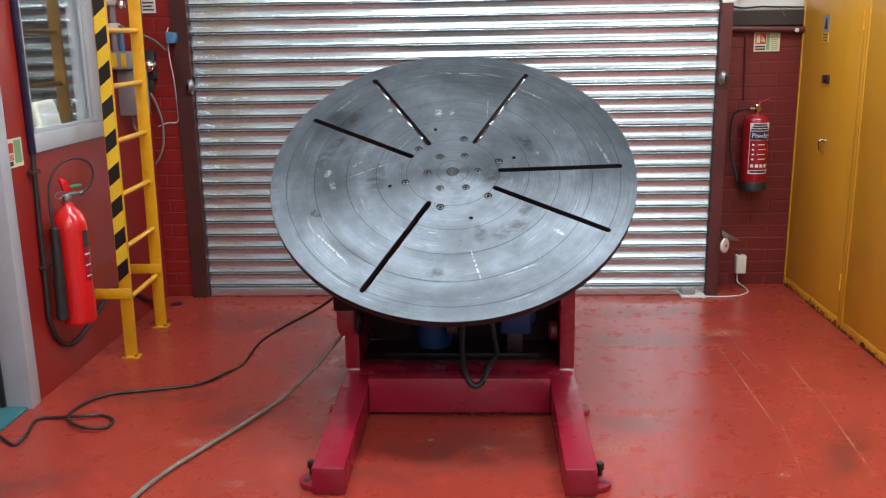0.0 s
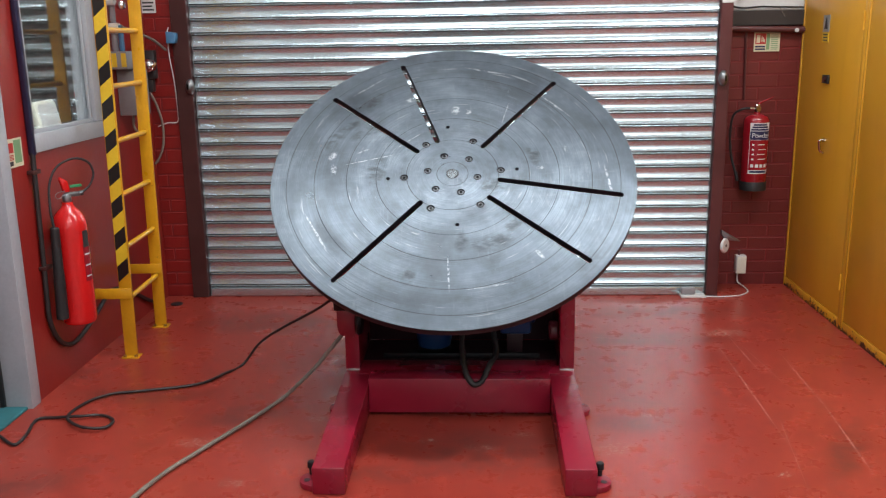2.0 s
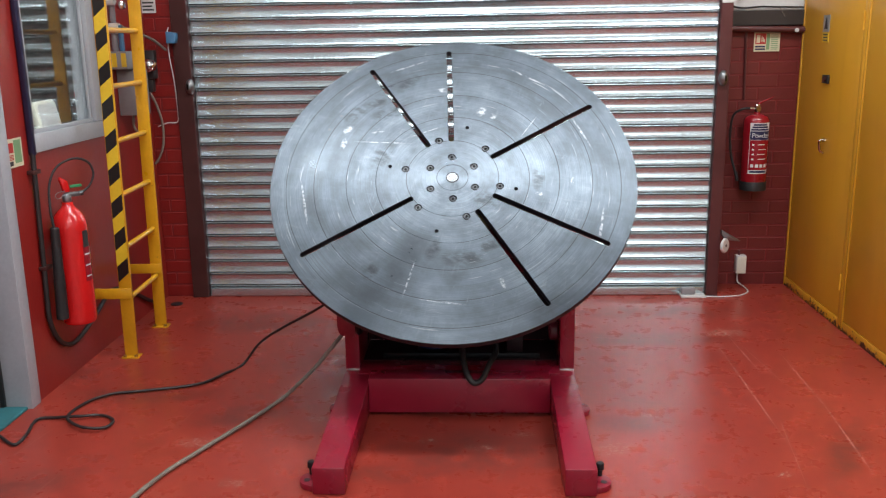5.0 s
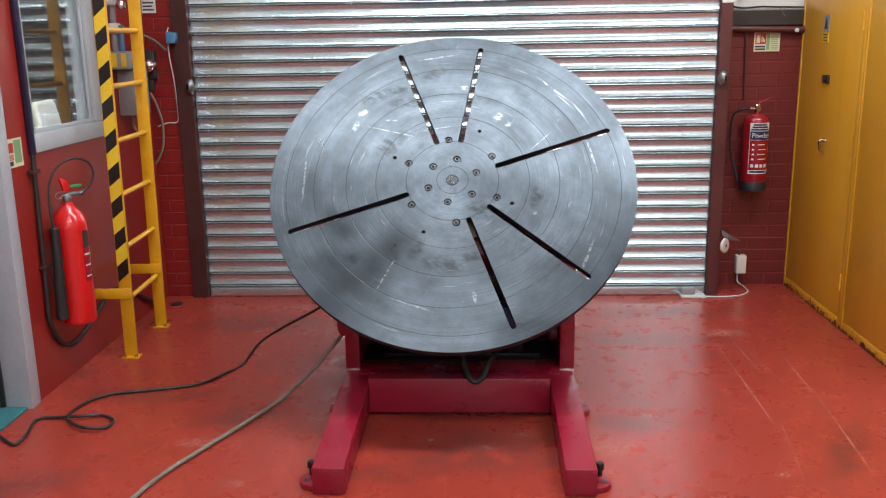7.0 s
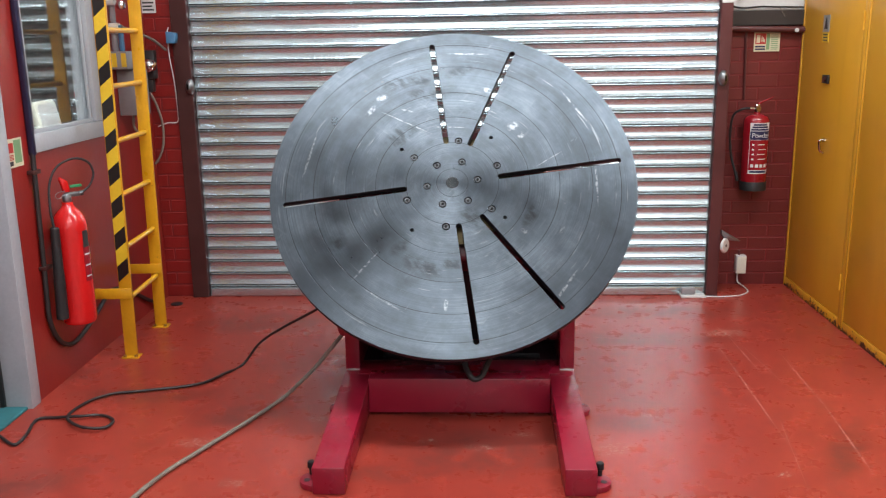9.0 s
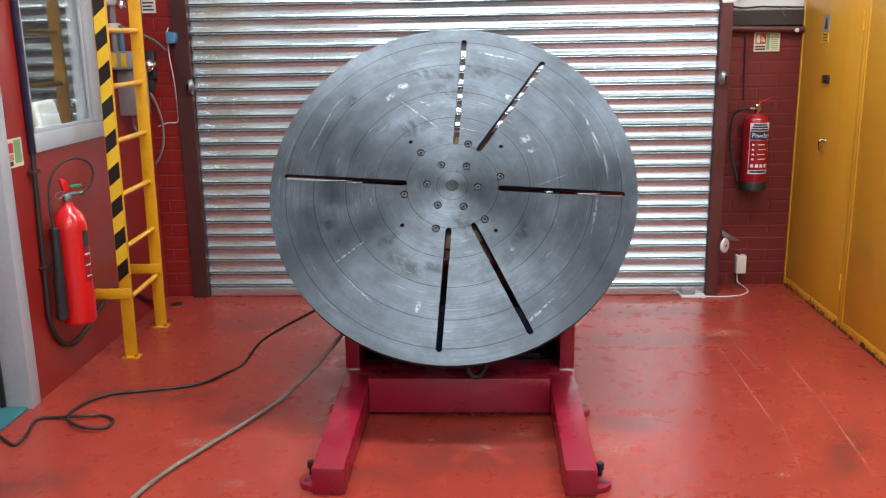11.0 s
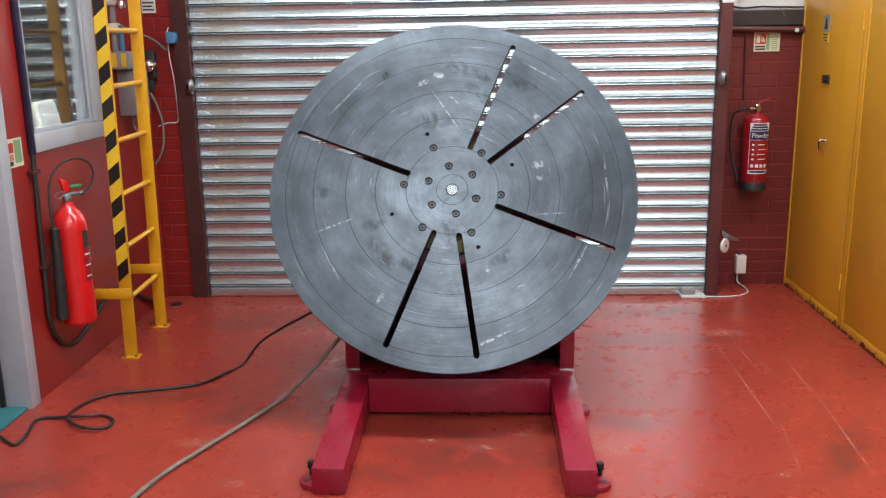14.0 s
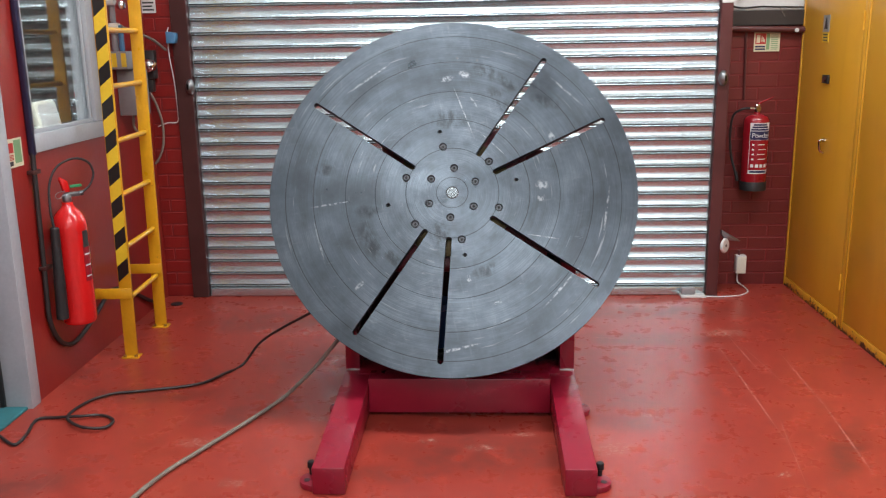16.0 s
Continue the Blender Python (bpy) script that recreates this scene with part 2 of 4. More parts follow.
def shutter_metal():
    m, nt, b = nodes_of("galvanised_lath")
    tc = nt.nodes.new("ShaderNodeTexCoord").outputs["Object"]
    info = nt.nodes.new("ShaderNodeObjectInfo")
    off = nt.nodes.new("ShaderNodeVectorMath")
    nt.links.new(tc, off.inputs[0])
    nt.links.new(info.outputs["Random"], off.inputs[1])
    n1 = noise_of(nt, scaled(nt, off.outputs[0], (1.5, 20.0, 20.0)), 1.0, 4)
    n2 = noise_of(nt, scaled(nt, off.outputs[0], (25.0, 60.0, 60.0)), 1.0, 4, 0.6)
    c = mix(nt, ramp(nt, n1, 0.3, 0.7), (0.555, 0.665, 0.70), (0.615, 0.725, 0.76))
    c = mix(nt, ramp(nt, n2, 0.55, 0.8, 0, 0.2), c, (0.5, 0.5, 0.5))
    nt.links.new(c, b.inputs["Base Color"])
    b.inputs["Metallic"].default_value = 0.78
    nt.links.new(ramp(nt, n2, 0.3, 0.7, 0.19, 0.25), b.inputs["Roughness"])
    return m


def cabinet_paint():
    """Ochre enamel with rusty chips creeping up from the foot."""
    m, nt, b = nodes_of("ochre_enamel")
    geo = nt.nodes.new("ShaderNodeNewGeometry").outputs["Position"]
    sep = nt.nodes.new("ShaderNodeSeparateXYZ")
    nt.links.new(geo, sep.inputs[0])
    n1, n2 = noise_of(nt, geo, 2.0), noise_of(nt, geo, 45.0, 5, 0.6)
    c = mix(nt, ramp(nt, n1, 0.3, 0.7), (0.60, 0.29, 0.016), (0.66, 0.33, 0.02))
    drip = noise_of(nt, scaled(nt, geo, (9.0, 9.0, 0.8)), 1.0, 4)
    c = mix(nt, ramp(nt, drip, 0.52, 0.75, 0.0, 0.2), c, (0.40, 0.18, 0.014))
    chip = noise_of(nt, geo, 30.0, 6, 0.7)
    low = ramp(nt, sep.outputs[2], 0.0, 0.07, 0.42, 0.72)
    mask = ramp(nt, mathn(nt, "SUBTRACT", chip, low), 0.0, 0.03)
    c = mix(nt, mask, c, (0.035, 0.02, 0.014))
    nt.links.new(c, b.inputs["Base Color"])
    nt.links.new(ramp(nt, n1, 0.3, 0.7, 0.3, 0.42), b.inputs["Roughness"])
    bp = add(nt, "ShaderNodeBump", Strength=0.1, Distance=0.002)
    nt.links.new(mathn(nt, "ADD", n2, mathn(nt, "MULTIPLY", n1, 2.0)), bp.inputs["Height"])
    nt.links.new(bp.outputs[0], b.inputs["Normal"])
    return m


def glass_pane():
    m, nt, b = nodes_of("window_glass")
    b.inputs["Base Color"].default_value = (0.93, 0.97, 0.96, 1)
    b.inputs["Transmission Weight"].default_value = 1.0
    b.inputs["Roughness"].default_value = 0.0
    b.inputs["IOR"].default_value = 1.5
    return m


def lamp_glow():
    m, nt, b = nodes_of("lamp_diffuser")
    b.inputs["Base Color"].default_value = (0.9, 0.9, 0.9, 1)
    b.inputs["Emission Color"].default_value = (1.0, 0.98, 0.96, 1)
    b.inputs["Emission Strength"].default_value = 2.0
    return m


FLOOR = floor_paint()
STEEL = turned_steel()
LATH = shutter_metal()
OCHRE = cabinet_paint()
GLASS = glass_pane()
GLOW = lamp_glow()
BRICK = plain("red_painted_brick", (0.265, 0.015, 0.012), 0.40, dark=0.8, big=6, fine=70, bump=0.6, chips=(0.36, 0.16, 0.13), chip_size=16, chip_at=0.675, vary=0.2)
BRICK_MAROON = plain("maroon_painted_brick", (0.165, 0.020, 0.018), 0.42, dark=0.8, big=6, fine=70, bump=0.6, chips=(0.30, 0.14, 0.13), chip_size=16, chip_at=0.73, vary=0.2)
MORTAR = plain("painted_mortar", (0.20, 0.018, 0.018), 0.6, dark=0.8, bump=0.5)
WALL_RED = plain("red_wall_paint", (0.285, 0.018, 0.014), 0.33, dark=0.76, big=1.6, fine=30, bump=0.3, chips=(0.10, 0.012, 0.011), chip_size=13, chip_at=0.70)
CRIMSON = plain("crimson_machine_paint", (0.265, 0.008, 0.026), 0.28, dark=0.85, big=4, fine=50, bump=0.12, coat=0.15)
GROOVE = plain("shaded_grimy_groove", (0.03, 0.028, 0.028), 0.7, dark=0.7, big=8, bump=0.1)
# crimson blackened in the colour for the shade between the machine posts
SHADE_PAINT = plain("shade_blackened_paint", (0.030, 0.006, 0.010), 0.5, dark=0.5, big=8, fine=60, bump=0.2)
CRIMSON_DARK = plain("dark_crimson_paint", (0.13, 0.008, 0.018), 0.45, dark=0.5, big=8, fine=60, bump=0.2)
GUIDE = plain("oxide_red_steel", (0.095, 0.022, 0.022), 0.4, dark=0.7, big=5, fine=40)
GUIDE_DARK = plain("dark_oxide_steel", (0.06, 0.016, 0.014), 0.45, dark=0.7, big=5, fine=40)
YELLOW = plain("yellow_ladder_paint", (0.72, 0.36, 0.012), 0.32, dark=0.85, big=7, fine=60, chips=(0.1, 0.06, 0.03), chip_size=40, chip_at=0.69)
TAPE_BLACK = plain("black_tape", (0.012, 0.010, 0.010), 0.4, dark=0.8)
TAPE_YELLOW = plain("yellow_tape", (0.78, 0.52, 0.03), 0.35, dark=0.9)
RED_GLOSS = plain("red_extinguisher_enamel", (0.62, 0.012, 0.012), 0.22, dark=0.9, big=4, bump=0.04, coat=0.4)
RED_DEEP = plain("deep_red_enamel", (0.29, 0.010, 0.018), 0.25, dark=0.88, big=4, bump=0.04, coat=0.3)
RUBBER = plain("black_rubber", (0.016, 0.015, 0.016), 0.5, dark=0.7, big=10)
CABLE_GREY = plain("grey_cable_sheath", (0.22, 0.19, 0.155), 0.5, dark=0.75, big=12)
CABLE_BLACK = plain("dark_cable_sheath", (0.019, 0.016, 0.016), 0.45, dark=0.75, big=12)
BLACKMETAL = plain("blackened_steel", (0.02, 0.02, 0.022), 0.35, metal=0.6)
BRIGHT = plain("bare_weld_steel", (0.55, 0.53, 0.53), 0.4, metal=0.3, big=60)
RIM = plain("shaded_rim_steel", (0.022, 0.020, 0.026), 0.5, metal=0.3, big=12)
PLUG = plain("polished_plug", (0.11, 0.122, 0.132), 0.22, metal=1.0, bump=0.02)
SCREW = plain("dark_screw_steel", (0.10, 0.107, 0.115), 0.4, metal=0.8, big=60)
BOLT_STEEL = plain("bolt_steel", (0.28, 0.29, 0.30), 0.35, metal=0.9, big=60)
CHROME = plain("chromed_metal", (0.75, 0.75, 0.76), 0.14, metal=1.0, bump=0.02)
BRASS = plain("brass", (0.45, 0.32, 0.12), 0.35, metal=1.0)
GREASE = plain("greasy_gear_steel", (0.07, 0.052, 0.022), 0.4, metal=0.7, dark=0.6, big=14)
BLUE = plain("blue_motor_paint", (0.010, 0.055, 0.17), 0.35, dark=0.8, big=8)
BLUE_SWITCH = plain("blue_plastic", (0.07, 0.20, 0.36), 0.45)
ALU = plain("grey_frame_paint", (0.40, 0.42, 0.45), 0.4, dark=0.92, big=5, bump=0.06)
DOOR_GREY = plain("pale_grey_door", (0.36, 0.39, 0.43), 0.45, dark=0.92, big=2, bump=0.06)
NAVY = plain("navy_conduit", (0.018, 0.018, 0.055), 0.4)
TEAL = plain("teal_mat", (0.03, 0.17, 0.19), 0.8, dark=0.7, big=14, fine=150, bump=0.6)
WHITE = plain("white_paint", (0.72, 0.73, 0.72), 0.5, dark=0.93, big=2, bump=0.1)
CREAM = plain("cream_plastic", (0.75, 0.73, 0.62), 0.35, dark=0.93)
SIGN_CREAM = plain("cream_sign", (0.66, 0.62, 0.44), 0.35, dark=0.95, bump=0.02)
SIGN_RED = plain("red_sign_ink", (0.50, 0.03, 0.025), 0.35, bump=0.02)
SIGN_GREEN = plain("green_sign_ink", (0.22, 0.38, 0.19), 0.35, bump=0.02)
SIGN_BLUE = plain("blue_sign_ink", (0.014, 0.018, 0.075), 0.35, bump=0.02)
SIGN_BLACK = plain("black_sign_ink", (0.03, 0.03, 0.03), 0.4, bump=0.02)
GREYBOX = plain("grey_enclosure", (0.27, 0.26, 0.27), 0.4, dark=0.9, big=6)
SILVER = plain("silver_label", (0.42, 0.42, 0.40), 0.35, bump=0.02)
LABEL_WHITE = plain("white_label", (0.66, 0.66, 0.65), 0.35, dark=0.95, bump=0.02)
DARKWOOD = plain("dark_stained_beam", (0.035, 0.026, 0.022), 0.6, dark=0.6, big=8, bump=0.4)
GREEN = plain("green_plastic", (0.03, 0.28, 0.11), 0.4)
ROOF = plain("grey_roof_sheet", (0.36, 0.37, 0.38), 0.7, dark=0.8)
ROOM_GREY = plain("dim_room_wall", (0.34, 0.33, 0.31), 0.7)
CLEAR = plain("clear_bottle_plastic", (0.62, 0.64, 0.64), 0.25)
CLEAR.node_tree.nodes["Principled BSDF"].inputs["Transmission Weight"].default_value = 0.8

# ---- mesh helpers ----


def link_mesh(name, bm, material, parent=None, smooth=False):
    me = bpy.data.meshes.new(name)
    bmesh.ops.recalc_face_normals(bm, faces=bm.faces)
    bm.to_mesh(me)
    bm.free()
    for mm in material if isinstance(material, (list, tuple)) else (material,):
        me.materials.append(mm)
    if smooth:
        me.polygons.foreach_set("use_smooth", [True] * len(me.polygons))
        me.set_sharp_from_angle(angle=radians(38))
    ob = new(name, me)
    if parent is not None:
        ob.parent = parent
    return ob


def part(name, bm, material, parent, label="", smooth=True):
    ob = link_mesh(name, bm, material, parent, smooth)
    return tagged(ob, label) if label else ob


def thing(name, m, label, category, group="", kind=""):
    ob = new(name)
    ob.empty_display_size = 0.1
    ob.matrix_basis = m
    return tagged(ob, label, category, group, kind)


def box(x0, x1, y0, y1, z0, z1, bevel=0.003, seg=2, bm=None):
    own = bmesh.new()
    bmesh.ops.create_cube(own, size=1.0)
    for v in own.verts:
        v.co = ((x0 + x1) / 2 + v.co.x * (x1 - x0), (y0 + y1) / 2 + v.co.y * (y1 - y0), (z0 + z1) / 2 + v.co.z * (z1 - z0))
    if bevel:
        bmesh.ops.bevel(own, geom=own.edges[:], offset=bevel, segments=seg, profile=0.5, affect="EDGES")
    return merge(bm, own)


def merge(bm, own):
    if bm is None:
        return own
    me = bpy.data.meshes.new("tmp")
    own.to_mesh(me)
    own.free()
    bm.from_mesh(me)
    bpy.data.meshes.remove(me)
    return bm


def lathe_bm(profile, segs=32, m=None, bm=None):
    """Turn (radius, height) pairs round z."""
    own = bmesh.new()
    rows = []
    for r, z in profile:
        rows.append([own.verts.new((r * math.cos(2 * math.pi * i / segs), r * math.sin(2 * math.pi * i / segs), z)) for i in range(segs)])
    for a, b in zip(rows, rows[1:]):
        for i in range(segs):
            own.faces.new((a[i], a[(i + 1) % segs], b[(i + 1) % segs], b[i]))
    own.faces.new(rows[0][::-1])
    own.faces.new(rows[-1])
    if m is not None:
        own.transform(m)
    return merge(bm, own)


def rod(p, q, r, segs=16, bm=None, chamfer=0.15):
    p, q = Vector(p), Vector(q)
    d = q - p
    m = Matrix.Translation(p) @ d.to_track_quat("Z", "Y").to_matrix().to_4x4()
    c = r * chamfer
    return lathe_bm([(r - c, 0), (r, c), (r, d.length - c), (r - c, d.length)], segs, m, bm)


def smooth_path(pts, steps=8):
    pts = [Vector(p) for p in pts]
    ext = [pts[0] * 2 - pts[1], *pts, pts[-1] * 2 - pts[-2]]
    out = []
    for i in range(1, len(ext) - 2):
        p0, p1, p2, p3 = ext[i - 1:i + 3]
        for k in range(steps):
            t = k / steps
            out.append(0.5 * ((2 * p1) + (p2 - p0) * t + (2 * p0 - 5 * p1 + 4 * p2 - p3) * t * t + (3 * p1 - p0 - 3 * p2 + p3) * t ** 3))
    out.append(pts[-1])
    return out


def tube(pts, r, segs=10, steps=8, bm=None):
    path = smooth_path(pts, steps)
    own = bmesh.new()
    rows, ref = [], Vector((0.13, 0.21, 0.97)).normalized()
    for i, p in enumerate(path):
        d = (path[min(i + 1, len(path) - 1)] - path[max(i - 1, 0)]).normalized()
        side = d.cross(ref).normalized() if i == 0 else (side - d * side.dot(d)).normalized()
        up = d.cross(side)
        rows.append([own.verts.new(p + r * (math.cos(2 * math.pi * k / segs) * side + math.sin(2 * math.pi * k / segs) * up)) for k in range(segs)])
    for a, b in zip(rows, rows[1:]):
        for k in range(segs):
            own.faces.new((a[k], a[(k + 1) % segs], b[(k + 1) % segs], b[k]))
    own.faces.new(rows[0])
    own.faces.new(rows[-1][::-1])
    return merge(bm, own)


def prism(outline, depth, axis="x", at=0.0, bevel=0.003, bm=None):
    """Extrude a closed outline of (u, v) along an axis from at to at + depth."""
    own = bmesh.new()

    def place(u, v, w):
        return {"x": (w, u, v), "y": (u, w, v), "z": (u, v, w)}[axis]

    a = [own.verts.new(place(u, v, at)) for u, v in outline]
    b = [own.verts.new(place(u, v, at + depth)) for u, v in outline]
    n = len(outline)
    own.faces.new(a)
    own.faces.new(b[::-1])
    for i in range(n):
        own.faces.new((a[i], b[i], b[(i + 1) % n], a[(i + 1) % n]))
    bmesh.ops.recalc_face_normals(own, faces=own.faces)
    if bevel:
        bmesh.ops.bevel(own, geom=own.edges[:], offset=bevel, segments=2, profile=0.5, affect="EDGES")
    return merge(bm, own)


def text_mesh(name, body, size, material, parent, m, extrude=0.0004):
    cu = bpy.data.curves.new(name, "FONT")
    cu.body, cu.size, cu.extrude, cu.align_x, cu.align_y = body, size, extrude, "CENTER", "CENTER"
    tmp = new("tmp_text", cu)
    me = bpy.data.meshes.new_from_object(tmp.evaluated_get(bpy.context.evaluated_depsgraph_get()))
    bpy.data.objects.remove(tmp)
    bpy.data.curves.remove(cu)
    me.materials.append(material)
    ob = new(name, me)
    ob.parent = parent
    ob.matrix_basis = m
    return ob


def structure(name, bm, material, label, category, smooth=False):
    return tagged(link_mesh(name, bm, material, None, smooth), label, category, "", "structure")


# ---- the room ----
LEFT, RIGHT, BACK, WALL_R, REAR = -1.93, 2.36, 5.10, 5.33, -5.0
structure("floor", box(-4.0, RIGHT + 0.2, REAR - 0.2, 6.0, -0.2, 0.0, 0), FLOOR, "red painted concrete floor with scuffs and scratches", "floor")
structure("ceiling", box(-4.0, RIGHT + 0.2, REAR - 0.2, 6.0, CEIL, CEIL + 0.2, 0), ROOF, "grey workshop ceiling", "ceiling")
bm = box(-4.0, DAY[0], REAR - 0.2, REAR, 0, CEIL, 0)
box(DAY[1], RIGHT + 0.2, REAR - 0.2, REAR, 0, CEIL, 0, bm=bm)
box(DAY[0], DAY[1], REAR - 0.2, REAR, 0, DAY[2], 0, bm=bm)
box(DAY[0], DAY[1], REAR - 0.2, REAR, DAY[3], CEIL, 0, bm=bm)
structure("wall_rear", bm, WHITE, "white rear workshop wall with a long window opening", "wall")
structure("wall_right", box(RIGHT, RIGHT + 0.2, REAR, 6.0, 0, CEIL, 0), WHITE, "white painted side wall behind the cabinets", "wall")
structure("wall_outer", box(-4.0, -3.8, REAR, 6.0, 0, CEIL, 0), ROOM_GREY, "grey far wall of the side office", "wall")
structure("wall_far", box(-4.0, RIGHT + 0.2, 5.8, 6.0, 0, CEIL, 0), ROOM_GREY, "grey outer wall behind the shutter", "wall")

# left partition: door opening y 2.50..3.48, window opening y 3.70..4.40 above z 1.055
WIN_Y0, WIN_Y1, WIN_Z0, WIN_Z1 = 3.675, 4.400, 1.055, 2.15
DOOR_Y0, DOOR_Y1, DOOR_Z1 = 2.55, 3.48, 2.12
DADO = 2.3
bm = box(LEFT - 0.12, LEFT, 2.45, DOOR_Y0, 0, DADO, 0)
box(LEFT - 0.12, LEFT, DOOR_Y0, DOOR_Y1, DOOR_Z1, DADO, 0, bm=bm)
box(LEFT - 0.12, LEFT, DOOR_Y1, WIN_Y0, 0, DADO, 0, bm=bm)
box(LEFT - 0.12, LEFT, WIN_Y0, WIN_Y1, 0, WIN_Z0, 0, bm=bm)
box(LEFT - 0.12, LEFT, WIN_Y0, WIN_Y1, WIN_Z1, DADO, 0, bm=bm)
box(LEFT - 0.12, LEFT, WIN_Y1, 5.8, 0, DADO, 0, bm=bm)
structure("wall_left", bm, WALL_RED, "smooth red painted partition wall", "wall")
# unseen wall, assumed white to brighten the shutter's left reflections
structure("wall_left_upper", box(LEFT - 0.12, LEFT, 2.45, 5.8, DADO, CEIL, 0), WHITE, "assumed white wall over the red partition, out of view", "wall")
structure("wall_office", box(-3.8, LEFT, 2.33, 2.449, 0, CEIL, 0), WHITE, "white front wall of the side office", "wall")


def brick_wall(name, x0, x1, y, z0, z1, label, paint, shift=0.0):
    """Mortar core with proud painted bricks, each a piece of its own."""
    core = structure(name, box(x0, x1, y + 0.0028, y + 0.2, z0, z1, 0), MORTAR, label, "wall")
    meshes = {}
    course, row = 0.075, 0
    z = z0
    while z + 0.065 < z1:
        x = x0 - (0.1125 if row % 2 else 0.0) - shift
        while x < x1:
            a, b = max(x + 0.004, x0), min(x + 0.221, x1)
            if b - a > 0.02:
                key = round(b - a, 3)
                if key not in meshes:
                    tmp = link_mesh("brick", box(-key / 2, key / 2, 0, 0.05, 0.004, 0.071, 0.0025, 1), paint)
                    meshes[key] = tmp.data
                    bpy.data.objects.remove(tmp)
                ob = new("brick", meshes[key])
                ob.parent = core
                ob.matrix_basis = pose((a + b) / 2, y + random.uniform(-0.0008, 0.0008), z, random.uniform(-0.5, 0.5), 0, random.uniform(-0.25, 0.25))
            x += 0.225
        z += course
        row += 1
    return core


SH_L, SH_R = -1.668, 1.312
structure("wall_above_shutter", box(LEFT, RIGHT, BACK + 0.02, BACK + 0.2, 2.75, CEIL, 0), WHITE, "white wall over the shutter", "wall")
structure("wall_upper", box(1.379, RIGHT, WALL_R + 0.01, WALL_R + 0.2, 1.639, 2.75, 0), WHITE, "white painted upper wall beside the shutter", "wall")


def steel_guide(name, x0, x1, y0, y1, material, label):
    g = box(x0, x1, y0, y1, 0, 2.75, 0.004)
    ob = tagged(link_mesh(name, g, material), label, "door guide", "", "structure")
    return ob


steel_guide("guide_left", -1.765, SH_L, BACK - 0.03, BACK + 0.2, GUIDE_DARK, "dark oxide steel shutter guide rail")
steel_guide("guide_right", SH_R, 1.378, BACK - 0.03, BACK + 0.25, GUIDE, "oxide red steel shutter guide rail")
structure("wall_beam", box(1.379, RIGHT, WALL_R - 0.02, WALL_R + 0.2, 1.552, 1.637, 0.004), DARKWOOD, "dark stained timber rail on the wall", "beam")


def roller_shutter():
    sh = thing("roller_shutter", pose(0, BACK, 0), "closed galvanised steel roller shutter with horizontal laths", "roller shutter")
    pitch, z0, n = 0.0784, 0.0587, 34
    # concave inner side of a curved lath with a rolled interlock between two grooves along its foot
    prof = []
    for i in range(17):
        k = i / 16
        u = (k - 0.52) / (0.48 if k > 0.52 else 0.52)
        prof.append((0.0085 * (1 - abs(u) ** 1.5), 0.0165 + k * (pitch - 0.0195)))
    lip = [(0.012, -0.0030), (0.012, 0.0010), (0.002, 0.0014), (-0.0030, 0.0030), (-0.0050, 0.0055), (-0.0045, 0.0080), (-0.001, 0.0102), (0.012, 0.0106), (0.012, 0.0158), (0.002, 0.0162)]
    # groove faces take a dark material for their shade and grime
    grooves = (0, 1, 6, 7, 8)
    front = lip + prof
    outline = front + [(y + 0.004, z) for y, z in front[::-1]]
    own = bmesh.new()
    ends = []
    for x in (SH_L + 0.004, SH_R - 0.004):
        ends.append([own.verts.new((x, y, z)) for y, z in outline])
    k = len(outline)
    for i in range(k):
        strip = own.faces.new((ends[0][i], ends[1][i], ends[1][(i + 1) % k], ends[0][(i + 1) % k]))
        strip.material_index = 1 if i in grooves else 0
    own.faces.new(ends[0])
    own.faces.new(ends[1][::-1])
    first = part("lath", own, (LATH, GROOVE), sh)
    for i in range(n):
        ob = first if i == 0 else new("lath", first.data)
        ob.parent = sh
        ob.matrix_basis = pose(0, random.uniform(-0.0012, 0.0012), z0 + i * pitch, random.uniform(-0.7, 0.7), 0, 0)
    rail = prism([(-0.01, 0.004), (0.03, 0.004), (0.03, z0 - 0.003), (0.004, z0 - 0.003), (-0.01, z0 - 0.012)], SH_R - SH_L - 0.01, "x", SH_L + 0.005, 0.002)
    part("bottom_rail", rail, LATH, sh)
    part("draught_strip", box(SH_L + 0.005, SH_R - 0.005, 0.0, 0.025, 0.0, 0.004, 0), RUBBER, sh, "black rubber strip")
    bolt = box(1.165, 1.245, -0.05, -0.012, 0.016, 0.055, 0.006)
    part("lock_bolt", bolt, GREYBOX, sh, "dark steel shutter bolt")
    part("lock_plate", box(1.16, SH_R - 0.01, -0.075, -0.004, 0.0, 0.014, 0.002), LABEL_WHITE, sh, "white bolt plate")
    return sh


roller_shutter()


def shutter_stop(x, y, z, turn):
    """Chromed dome lock on a guide rail."""
    t = thing("guide_lock", pose(x, y, z, 90, 0, turn) @ Matrix.Diagonal((0.85, 1.35, 0.9, 1)), "chromed dome lock on the shutter guide", "lock", "guide locks")
    part("dome", lathe_bm([(0.030, 0), (0.033, 0.006), (0.031, 0.016), (0.024, 0.03), (0.012, 0.038), (0.003, 0.04)], 24), BOLT_STEEL, t)
    part("keyhole", box(-0.006, 0.006, -0.012, 0.012, 0.036, 0.042, 0.001), BLACKMETAL, t)


shutter_stop(1.338, BACK - 0.03, 1.268, 15)
shutter_stop(-1.675, BACK - 0.03, 1.262, -15)

# ---- welding positioner ----
AX = Vector((-0.1252, 3.68, 0.813))
